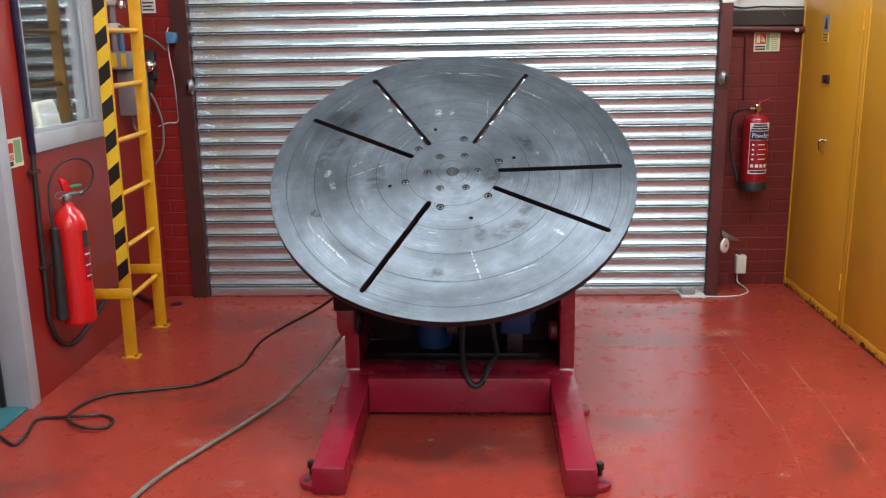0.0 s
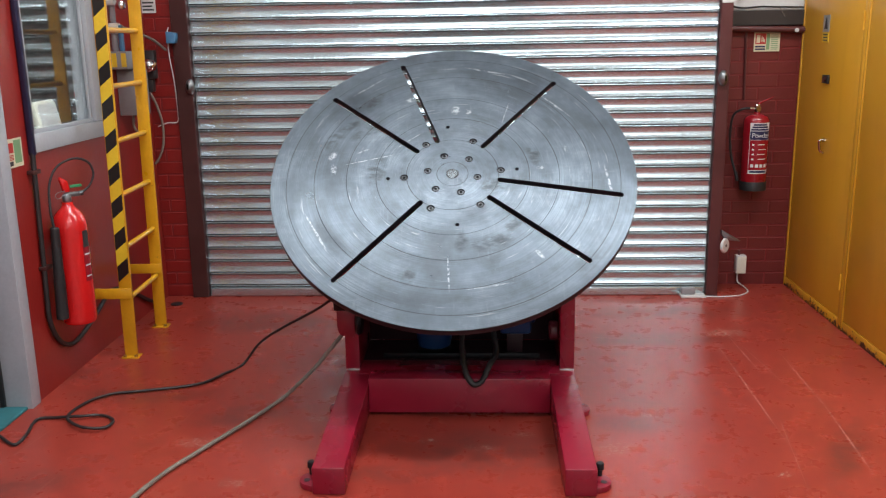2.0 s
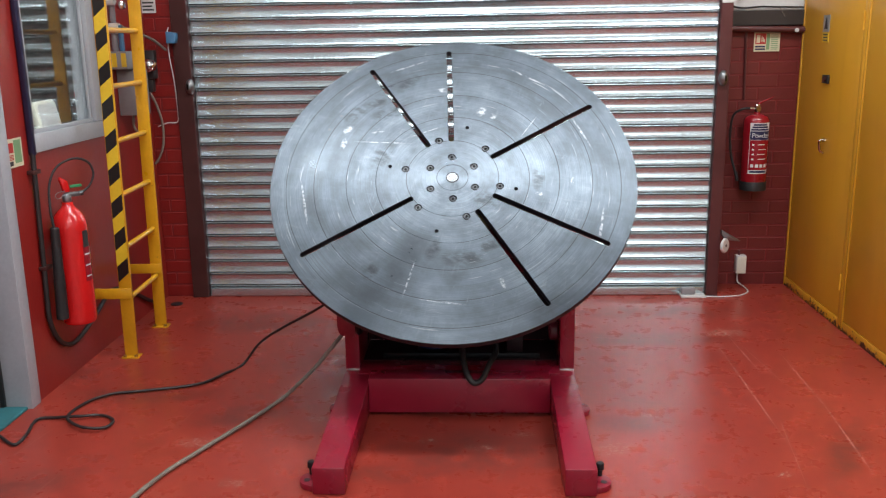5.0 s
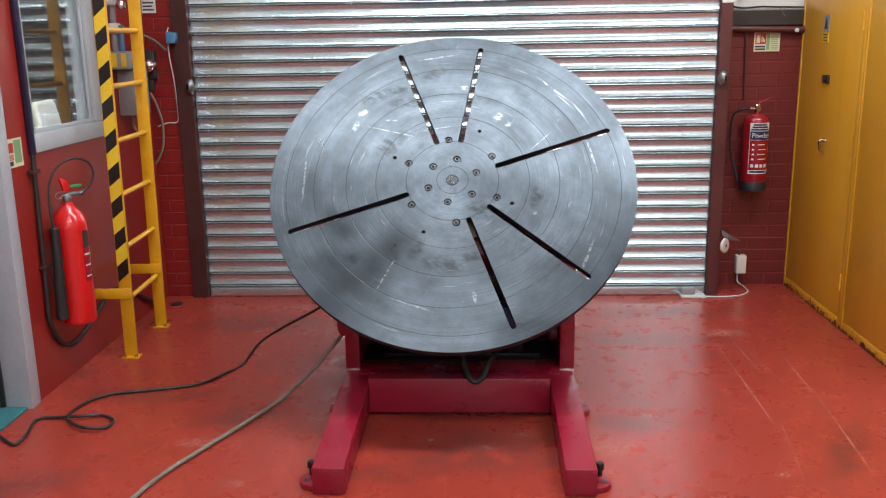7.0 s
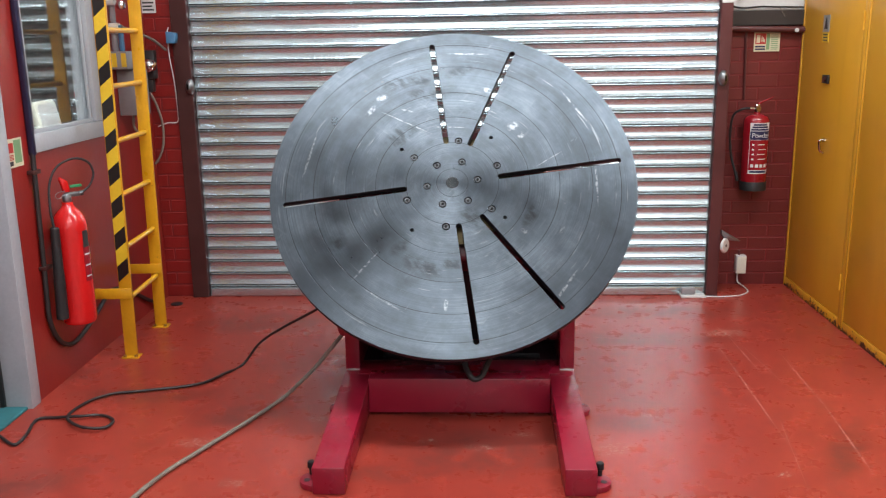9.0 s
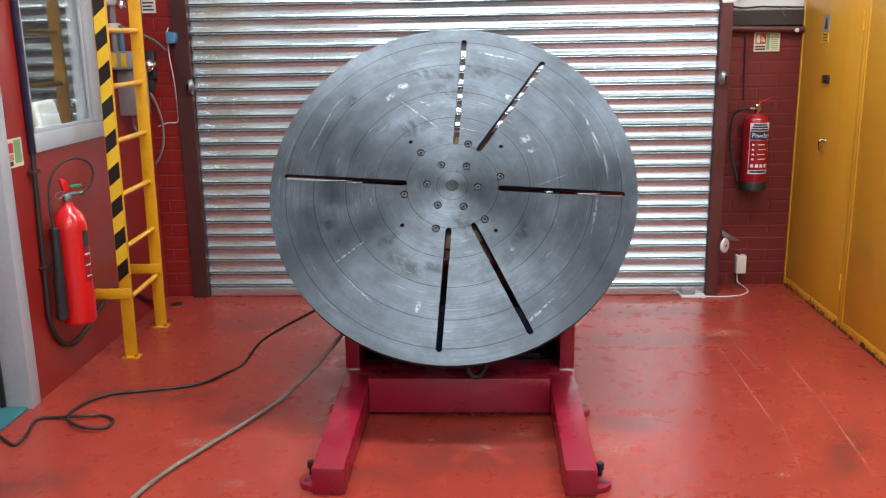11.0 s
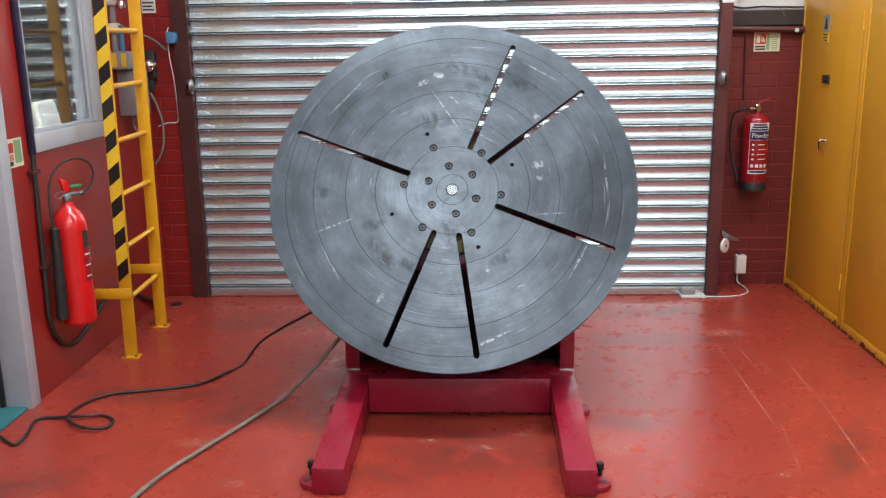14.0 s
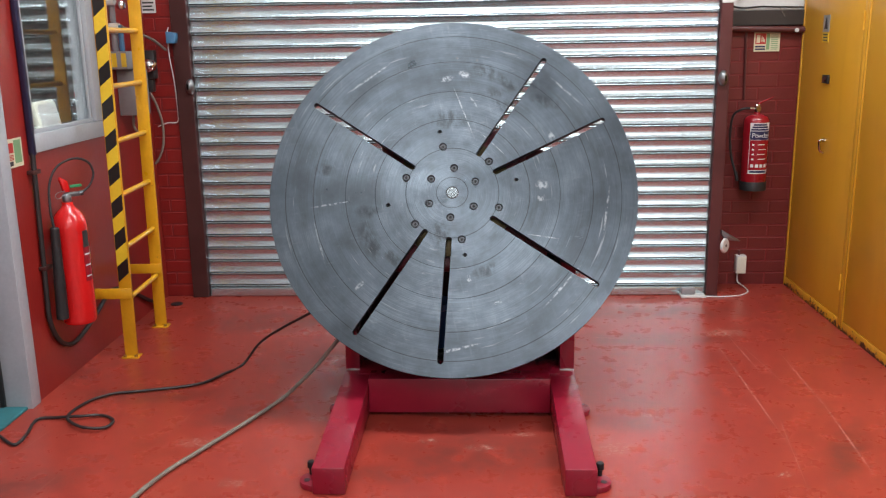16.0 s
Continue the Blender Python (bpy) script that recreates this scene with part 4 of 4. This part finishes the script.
def co2_extinguisher():
    e = thing("carbon_dioxide_extinguisher", pose(LEFT + 0.092, 3.757, 0.275, 0, 0, -40), "tall glossy red extinguisher with black horn hung on the wall", "fire extinguisher")
    part("cylinder", lathe_bm([(0.055, 0.0), (0.067, 0.004), (0.072, 0.012), (0.0725, 0.03), (0.0725, 0.44), (0.070, 0.468), (0.061, 0.495), (0.046, 0.517), (0.03, 0.531), (0.024, 0.545), (0.024, 0.556)], 40), RED_GLOSS, e)
    val = lathe_bm([(0.018, 0.556), (0.02, 0.56), (0.02, 0.582), (0.014, 0.592)], 20)
    box(-0.012, 0.012, -0.01, 0.06, 0.575, 0.596, 0.004, bm=val)
    part("valve", val, BOLT_STEEL, e)
    part("hose_nut", rod((0, 0.045, 0.585), (0, 0.075, 0.587), 0.012, 6), SCREW, e)
    lev = prism([(-0.012, 0.60), (0.014, 0.60), (0.008, 0.648), (-0.022, 0.668), (-0.026, 0.655)], 0.02, "x", -0.01, 0.002)
    part("lever", lev, RED_GLOSS, e)
    part("tamper_tag", box(-0.004, 0.004, 0.02, 0.072, 0.615, 0.628, 0.002), GREEN, e, "green tamper seal")
    part("safety_pin", tube([(0.01, -0.01, 0.605), (0.012, -0.04, 0.603), (0.012, -0.055, 0.588), (0.012, -0.04, 0.575), (0.01, -0.012, 0.59)], 0.0018, 6, 6), BOLT_STEEL, e)
    part("horn_hose", tube([(0, 0.07, 0.587), (0, 0.112, 0.618), (0, 0.133, 0.672), (0, 0.108, 0.724), (0, 0.044, 0.742), (0, -0.03, 0.712), (0.01, -0.074, 0.64), (0.03, -0.09, 0.54), (0.045, -0.09, 0.455)], 0.0052, 10, 8), RUBBER, e)
    part("horn", lathe_bm([(0.014, 0.0), (0.019, 0.005), (0.020, 0.12), (0.024, 0.25), (0.026, 0.41), (0.023, 0.412), (0.02, 0.38)], 24, pose(0.045, -0.088, 0.46, 180 - 1.5, 0, 0)), RUBBER, e)
    part("label", prism([(0.0735 * math.cos(a), 0.0735 * math.sin(a)) for a in np.linspace(0.2, 1.35, 8)] + [(0.0722 * math.cos(a), 0.0722 * math.sin(a)) for a in np.linspace(1.35, 0.2, 8)], 0.17, "z", 0.2, 0), RED_DEEP, e)
    part("label_panel", prism([(0.0742 * math.cos(a), 0.0742 * math.sin(a)) for a in np.linspace(0.25, 0.75, 6)] + [(0.0736 * math.cos(a), 0.0736 * math.sin(a)) for a in np.linspace(0.75, 0.25, 6)], 0.075, "z", 0.355, 0), SIGN_BLACK, e)
    for i in range(3):
        part("print_bar", prism([(0.0745 * math.cos(a), 0.0745 * math.sin(a)) for a in np.linspace(0.28, 0.7, 5)] + [(0.0737 * math.cos(a), 0.0737 * math.sin(a)) for a in np.linspace(0.7, 0.28, 5)], 0.006, "z", 0.22 + 0.05 * i, 0), LABEL_WHITE, e)
    part("bracket", box(-0.095, -0.06, -0.03, 0.03, 0.36, 0.42, 0.004), BLACKMETAL, e)


co2_extinguisher()


def powder_extinguisher():
    e = thing("powder_extinguisher", pose(1.592, WALL_R - 0.095, 0.612), "red powder extinguisher with printed label hung on painted brick", "fire extinguisher")
    part("cylinder", lathe_bm([(0.06, 0.0), (0.07, 0.004), (0.0745, 0.012), (0.0745, 0.39), (0.072, 0.41), (0.06, 0.428), (0.035, 0.438), (0.02, 0.44), (0.018, 0.452)], 40), RED_DEEP, e)
    part("foot_ring", lathe_bm([(0.068, -0.004), (0.0762, -0.002), (0.0768, 0.046), (0.0752, 0.050)], 40), RUBBER, e, "black plastic foot ring")
    val = lathe_bm([(0.016, 0.45), (0.018, 0.455), (0.018, 0.475), (0.012, 0.485)], 16)
    box(-0.012, 0.012, -0.012, 0.012, 0.478, 0.498, 0.004, bm=val)
    part("valve", val, CHROME, e)
    part("hose_nut", rod((-0.015, 0, 0.472), (-0.045, 0, 0.474), 0.009, 10), CHROME, e)
    part("lever", prism([(0.0, 0.492), (0.02, 0.502), (0.085, 0.535), (0.088, 0.541), (0.02, 0.512), (0.0, 0.505)], 0.016, "y", -0.008, 0.002), RED_DEEP, e)
    part("gauge", rod((0.0, -0.014, 0.472), (0.0, -0.028, 0.472), 0.014, 18), BRASS, e)
    part("hose", tube([(-0.04, 0, 0.474), (-0.09, 0.0, 0.468), (-0.13, 0.02, 0.43), (-0.14, 0.03, 0.33), (-0.13, 0.02, 0.2), (-0.105, 0.0, 0.10), (-0.095, -0.005, 0.06)], 0.007, 10, 8), RUBBER, e)
    part("nozzle", rod((-0.104, 0, 0.105), (-0.092, -0.005, 0.05), 0.010, 12), RUBBER, e)

    def wrap(name, a0, a1, z0, z1, r, material):
        n = 10
        out = [(r * math.cos(a), r * math.sin(a)) for a in np.linspace(radians(a0), radians(a1), n)]
        out += [((r - 0.0008) * math.cos(a), (r - 0.0008) * math.sin(a)) for a in np.linspace(radians(a1), radians(a0), n)]
        return part(name, prism(out, z1 - z0, "z", z0, 0), material, e)

    wrap("label", 228, 322, 0.10, 0.395, 0.0753, LABEL_WHITE)
    wrap("label_panel", 230, 320, 0.298, 0.347, 0.0758, SIGN_BLUE)
    wrap("label_panel", 230, 320, 0.122, 0.296, 0.0758, RED_DEEP)
    for i in range(4):
        wrap("print_bar", 268 - 5 * (i % 2), 306 - 7 * (i % 2), 0.184 + 0.028 * i, 0.188 + 0.028 * i, 0.0762, LABEL_WHITE)
        wrap("pictogram", 241, 250, 0.181 + 0.028 * i, 0.190 + 0.028 * i, 0.0762, LABEL_WHITE)
        wrap("pictogram", 238 + 20 * i, 251 + 20 * i, 0.138, 0.156, 0.0762, LABEL_WHITE)
    for i in range(3):
        wrap("print_bar", 233 + 5 * i, 316 - 6 * i, 0.351 + 0.014 * i, 0.361 + 0.014 * i, 0.0758, SIGN_BLUE)
    wrap("print_bar", 236, 314, 0.106, 0.118, 0.0757, SIGN_BLUE)
    # the word printed across the blue band, bent round the cylinder
    ang, step = 238.0, 13.2
    for ch, wd in zip("Powder", (1.0, 0.95, 1.2, 0.95, 0.95, 0.8)):
        ang += step * wd / 2
        a = radians(ang)
        text_mesh("letter", ch, 0.038, LABEL_WHITE, e, Matrix.Translation((0.0764 * math.cos(a), 0.0764 * math.sin(a), 0.322)) @ pose(0, 0, 0, 90, 0, ang + 90))
        ang += step * wd / 2


powder_extinguisher()

# ---- electrics by the pier ----


def isolator():
    b = thing("isolator_box", pose(0, 0, 0), "grey steel isolator box with conduit on the wall", "electrical box")
    part("enclosure", box(LEFT + 0.002, LEFT + 0.125, 4.64, 4.76, 1.135, 1.375, 0.005), GREYBOX, b)
    part("front_plate", box(LEFT + 0.126, LEFT + 0.134, 4.635, 4.70, 1.13, 1.40, 0.003), LABEL_WHITE, b, "white front plate")
    for i in range(3):
        part("knob", rod((LEFT + 0.134, 4.665, 1.20 + 0.03 * i), (LEFT + 0.146, 4.665, 1.20 + 0.03 * i), 0.010), SIGN_BLACK, b)
    up = part("switch_box", box(LEFT + 0.002, LEFT + 0.10, 4.56, 4.70, 1.378, 1.47, 0.005), GREYBOX, b)
    for x in (0.02, 0.07):
        part("warning_label", box(LEFT + x, LEFT + x + 0.026, 4.5585, 4.5596, 1.39, 1.46, 0), TAPE_YELLOW, up)
    part("conduit_pipe", rod((LEFT + 0.03, 4.60, 1.47), (LEFT + 0.03, 4.60, 2.6), 0.016), GREYBOX, b)
    part("conduit_pipe", rod((LEFT + 0.065, 4.60, 1.47), (LEFT + 0.065, 4.60, 1.60), 0.014), BLUE_SWITCH, b)
    part("coupling", box(LEFT + 0.005, LEFT + 0.06, 4.575, 4.625, 1.56, 1.61, 0.005), CREAM, b)
    part("coupling", box(LEFT + 0.005, LEFT + 0.05, 4.575, 4.625, 1.70, 1.75, 0.005), LABEL_WHITE, b)
    part("flex", tube([(LEFT + 0.065, 4.60, 1.60), (LEFT + 0.09, 4.62, 1.58), (LEFT + 0.13, 4.85, 1.53), (LEFT + 0.15, 5.0, 1.47)], 0.008, 8, 6), CABLE_GREY, b)
    part("flex", tube([(LEFT + 0.06, 4.68, 1.136), (LEFT + 0.055, 4.68, 1.08), (LEFT + 0.07, 4.68, 1.05), (LEFT + 0.085, 4.69, 1.07), (LEFT + 0.09, 4.70, 1.136)], 0.007, 8, 6), CABLE_GREY, b)
    part("lamp", lathe_bm([(0.022, 0), (0.026, 0.01), (0.022, 0.03), (0.008, 0.04)], 18, pose(LEFT + 0.085, 4.60, 1.70, 90)), CHROME, b)


isolator()


def alarm_unit():
    b = thing("alarm_sounder", pose(-1.90, BACK, 1.385), "black alarm unit with a chromed dome on the pier", "alarm")
    part("back_box", box(-0.075, 0.03, -0.05, -0.003, -0.075, 0.085, 0.006), SIGN_BLACK, b)
    part("dome", lathe_bm([(0.04, 0), (0.042, 0.008), (0.036, 0.028), (0.02, 0.042), (0.004, 0.046)], 24, pose(0.0, -0.05, 0.0, 90)), CHROME, b)
    part("clapper", rod((0.02, -0.06, 0.012), (0.045, -0.075, 0.008), 0.012, 12), CHROME, b)
    part("lower_box", box(-0.06, 0.01, -0.04, -0.003, -0.15, -0.078, 0.004), SIGN_BLACK, b)
    part("tail", tube([(-0.02, -0.03, -0.15), (0.01, -0.025, -0.22), (0.035, -0.02, -0.33), (0.03, -0.02, -0.45), (0.0, -0.02, -0.53), (-0.03, -0.02, -0.57)], 0.007, 8, 8), CABLE_GREY, b)


alarm_unit()


def blue_switch():
    b = thing("door_switch", pose(-1.755, BACK - 0.03, 1.535), "blue push switch on the shutter guide with a thin cable", "switch")
    part("switch_body", prism([(-0.028, -0.03), (0.02, -0.03), (0.028, -0.005), (0.028, 0.028), (-0.028, 0.036)], 0.045, "y", -0.047, 0.004), BLUE_SWITCH, b)
    part("thin_cable", tube([(-0.022, -0.008, 0.06), (-0.03, -0.01, 0.02), (-0.03, -0.005, -0.1), (-0.022, 0.018, -0.25), (-0.015, 0.018, -0.42), (-0.025, 0.018, -0.475), (-0.08, 0.018, -0.48), (-0.14, 0.018, -0.50)], 0.0035, 6, 6), LABEL_WHITE, b)


blue_switch()


def notice(x, y, z, w, h, m, label, material, turn=0):
    s = thing("notice", pose(x, y, z, 0, 0, turn), label, "notice")
    part("sheet", box(-w / 2, w / 2, 0, 0.002, -h / 2, h / 2, 0), material, s)
    for i in range(m):
        part("print_bar", box(-w * 0.38, w * (0.38 - 0.1 * (i % 2)), -0.001, -0.0002, -h * 0.42 + i * h * 0.8 / m, -h * 0.42 + (i + 0.45) * h * 0.8 / m, 0), SIGN_BLACK, s)
    return s


notice(-1.893, BACK - 0.006, 1.76, 0.085, 0.17, 7, "white printed notice on the pier", LABEL_WHITE)
blue = notice(1.352, BACK - 0.034, 1.72, 0.075, 0.09, 0, "blue and white notice on the shutter guide", LABEL_WHITE)
part("blue_panel", box(-0.033, 0.033, -0.0015, -0.0003, -0.03, 0.04, 0), SIGN_BLUE, blue)
notice(LEFT - 0.026, 3.738, 1.625, 0.05, 0.10, 0, "white round prohibition sticker on the window", LABEL_WHITE, 90)


def wall_pipe():
    p = thing("wall_pipe", pose(0, WALL_R, 0), "maroon painted pipe along the brick wall", "pipe")
    part("pipe_run", rod((1.385, -0.03, 1.537), (2.3, -0.03, 1.515), 0.018), GUIDE, p)
    part("drop_pipe", rod((1.535, -0.012, 1.13), (1.525, -0.012, 1.52), 0.007), GUIDE, p)
    part("pipe_clip", rod((1.80, -0.052, 1.523), (1.80, -0.03, 1.523), 0.012), LABEL_WHITE, p)


wall_pipe()


def loose_wires():
    w = thing("loose_wires", pose(0, WALL_R, 0), "loose dark wires along the white upper wall", "cables")
    part("wire", tube([(1.41, -0.004, 1.74), (1.44, -0.004, 1.668), (1.50, -0.006, 1.652), (1.60, -0.006, 1.658), (1.72, -0.006, 1.654), (1.86, -0.006, 1.65)], 0.005, 6, 8), RUBBER, w)
    part("wire", tube([(1.47, -0.004, 1.83), (1.455, -0.004, 1.74), (1.47, -0.004, 1.70), (1.51, -0.004, 1.72), (1.52, -0.004, 1.80)], 0.004, 6, 8), RUBBER, w)
    part("wire", tube([(1.70, -0.024, 1.652), (1.715, -0.026, 1.63), (1.735, -0.026, 1.60)], 0.002, 6, 6), CABLE_GREY, w)


loose_wires()


def reflector():
    r = thing("photocell_reflector", pose(1.40, BACK - 0.03, 0.315), "white round reflector on a bent steel bracket", "reflector")
    part("bracket", prism([(-0.02, 0.085), (0.085, 0.025), (0.085, 0.02), (0.0, 0.03), (-0.02, 0.06)], 0.05, "y", -0.02, 0.002), BOLT_STEEL, r)
    part("disc", lathe_bm([(0.038, 0.0), (0.042, 0.004), (0.042, 0.014), (0.038, 0.018)], 28, pose(-0.012, -0.03, 0.0, 90, 0, 48)), LABEL_WHITE, r)
    part("centre", lathe_bm([(0.009, 0.018), (0.008, 0.021)], 16, pose(-0.012, -0.03, 0.0, 90, 0, 48)), SIGN_BLACK, r)


reflector()


def junction_box():
    j = thing("junction_box", pose(1.568, WALL_R, 0.138), "white junction box with a cable to the shutter foot", "electrical box")
    part("box_body", box(-0.03, 0.03, -0.06, -0.004, -0.056, 0.056, 0.005), LABEL_WHITE, j)
    part("lid", box(-0.027, 0.027, -0.066, -0.0605, -0.052, 0.052, 0.003), CREAM, j)
    part("gland", rod((-0.01, -0.03, 0.056), (-0.01, -0.03, 0.085), 0.006), GUIDE, j)
    part("flex", tube([(-0.012, -0.03, -0.056), (-0.012, -0.04, -0.11), (0.01, -0.09, -0.125), (0.012, -0.18, -0.134), (-0.06, -0.26, -0.134), (-0.17, -0.285, -0.134), (-0.27, -0.28, -0.134)], 0.004, 8, 8), LABEL_WHITE, j)


junction_box()

# ---- ochre cabinets ----
CAB_X = 1.844


def cabinet(y0, y1, label, furnished):
    c = thing("steel_cabinet", pose(CAB_X, y0, 0), label, "cabinet", "steel cabinets")
    w, top = y1 - y0, 1.98
    part("carcass", box(0.02, 0.46, 0.0, w, 0.0, top, 0.004), OCHRE, c)
    edge = box(0.0, 0.022, 0.0, 0.035, 0.0, top, 0.003)
    part("side_stile", edge, OCHRE, c)
    part("side_stile", box(0.0, 0.022, w - 0.02, w, 0.0, top, 0.003), OCHRE, c)
    part("plinth", box(0.003, 0.022, 0.036, w - 0.021, 0.0, 0.055, 0.002), OCHRE, c)
    d = part("door", box(0.004, 0.021, 0.038, w - 0.023, 0.058, top - 0.01, 0.003), OCHRE, c)
    for z in (0.25, 1.56):
        part("hinge", rod((-0.002, 0.032, z - 0.045), (-0.002, 0.032, z + 0.045), 0.007, 12), OCHRE, d)
    a = 0.40
    if furnished:
        h = tube([(0.004, a + 0.02, 0.938), (-0.016, a + 0.02, 0.938), (-0.022, a + 0.02, 0.93), (-0.016, a + 0.02, 0.885), (0.004, a + 0.02, 0.872)], 0.007, 8, 6)
        part("handle", h, CHROME, d, "chromed pull handle")
        lk = part("lock", box(-0.008, 0.004, a + 0.015, a + 0.10, 1.24, 1.285, 0.003), SIGN_BLACK, d, "dark lock plate")
        part("lock_barrel", rod((-0.016, a + 0.045, 1.262), (-0.008, a + 0.045, 1.262), 0.011), GUIDE_DARK, lk)
    return c


cabinet(4.445, WALL_R - 0.006, "ochre yellow steel cabinet with chipped rusty foot", True)
cabinet(3.545, 4.441, "ochre yellow steel cabinet with scratched doors", False)


def cabinet_notice():
    s = thing("hazard_notice", pose(CAB_X + 0.0015, 4.965, 1.52, 0, 0, -90), "narrow grey and yellow hazard notice on the cabinet door", "notice")
    part("sheet", box(-0.045, 0.045, 0, 0.002, -0.01, 0.078, 0), SILVER, s)
    part("symbol", prism([(-0.022, 0.005), (0.022, 0.005), (0.004, 0.065), (-0.004, 0.065)], 0.001, "y", -0.0014, 0), SIGN_BLACK, s)
    part("lower_panel", box(-0.045, 0.045, 0, 0.002, -0.066, -0.013, 0), TAPE_YELLOW, s)
    for i in range(3):
        part("print_bar", box(-0.03, 0.03, -0.001, -0.0002, -0.058 + 0.015 * i, -0.051 + 0.015 * i, 0), SIGN_BLACK, s)


cabinet_notice()

# ---- cables on the floor ----


def floor_cables():
    c = thing("black_cable", pose(0, 0, 0), "dark power cable trailing across the floor with a loop", "cable")
    part("sheath", tube(CABLE_A, 0.0062, 10, 8), CABLE_BLACK, c)
    g = thing("grey_cable", pose(0, 0, 0), "grey sheathed cable running from the machine over the floor", "cable")
    part("sheath", tube(CABLE_B, 0.0085, 10, 8), CABLE_GREY, g)


CABLE_A = ((-0.608, 3.530, 0.471), (-0.733, 3.660, 0.361), (-0.922, 3.800, 0.231), (-1.058, 3.900, 0.122), (-1.151, 3.915, 0.009), (-1.202, 3.805, 0.009), (-1.291, 3.666, 0.009), (-1.519, 3.586, 0.009), (-1.633, 3.554, 0.009), (-1.701, 3.478, 0.009), (-1.729, 3.365, 0.009), (-1.708, 3.279, 0.012), (-1.606, 3.187, 0.020), (-1.520, 3.200, 0.012), (-1.518, 3.277, 0.009), (-1.586, 3.326, 0.009), (-1.669, 3.299, 0.016), (-1.766, 3.302, 0.009), (-1.838, 3.279, 0.009), (-1.807, 3.126, 0.009), (-1.813, 3.051, 0.009), (-1.909, 3.125, 0.009), (-1.980, 3.192, 0.009))
CABLE_B = ((-0.597, 3.520, 0.299), (-0.641, 3.520, 0.244), (-0.716, 3.510, 0.156), (-0.790, 3.500, 0.083), (-0.868, 3.501, 0.012), (-0.955, 3.269, 0.012), (-1.075, 2.992, 0.012), (-1.144, 2.823, 0.012), (-1.188, 2.647, 0.012), (-1.233, 2.378, 0.012))
floor_cables()

# ---- ceiling lamps ----


def lamp_panel(x, y, length, depth, watts):
    t = thing("ceiling_lamp", pose(x, y, CEIL), "out-of-view white ceiling light panel with a glowing diffuser", "ceiling lamp", "ceiling lamps")
    part("housing", box(-length / 2, length / 2, -depth / 2 - 0.04, depth / 2 + 0.04, -0.06, 0.0, 0.006), WHITE, t)
    part("diffuser", box(-length / 2 + 0.01, length / 2 - 0.01, -depth / 2 - 0.02, depth / 2 + 0.02, -0.12, -0.061, 0.02), GLOW, t)


for lamp in LAMP_ROWS:
    lamp_panel(*lamp)

# ---- bricks ----
brick_wall("wall_pier", LEFT, -1.766, BACK, 0.0, 2.75, "red painted brick pier beside the shutter", BRICK, 0.05)
brick_wall("wall_right_back", 1.379, RIGHT, WALL_R, 0.0, 1.549, "maroon painted brick wall beside the shutter", BRICK_MAROON, 0.1)

# ---- what moves ----
TILT = ((0, 52.75), (1.5, 50.48), (3.5, 47.02), (7.0, 40.79), (9.0, 37.42), (12.5, 31.56), (14.5, 28.18), (16.0, 25.62))


def motions():
    ts, deg = zip(*TILT)
    head_rows, disc_rows = [], []
    for i in range(33):
        t = i * 0.5
        m = Matrix.Translation(AX) @ pose(0, 0, 0, 90 - float(np.interp(t, ts, deg)))
        head_rows.append((t, m))
        disc_rows.append((t, m @ pose(0, 0, OFF, 0, 0, 17.06 - 5.993 * t)))
    walk(HEAD, head_rows)
    walk(DISC, disc_rows)
    walk(HOSE, [(t, pose(0, 0, z)) for t, z in ((0, 0.0), (3.5, 0.008), (7.0, 0.018), (9.0, 0.028), (12.5, 0.048), (16.0, 0.068))])


motions()
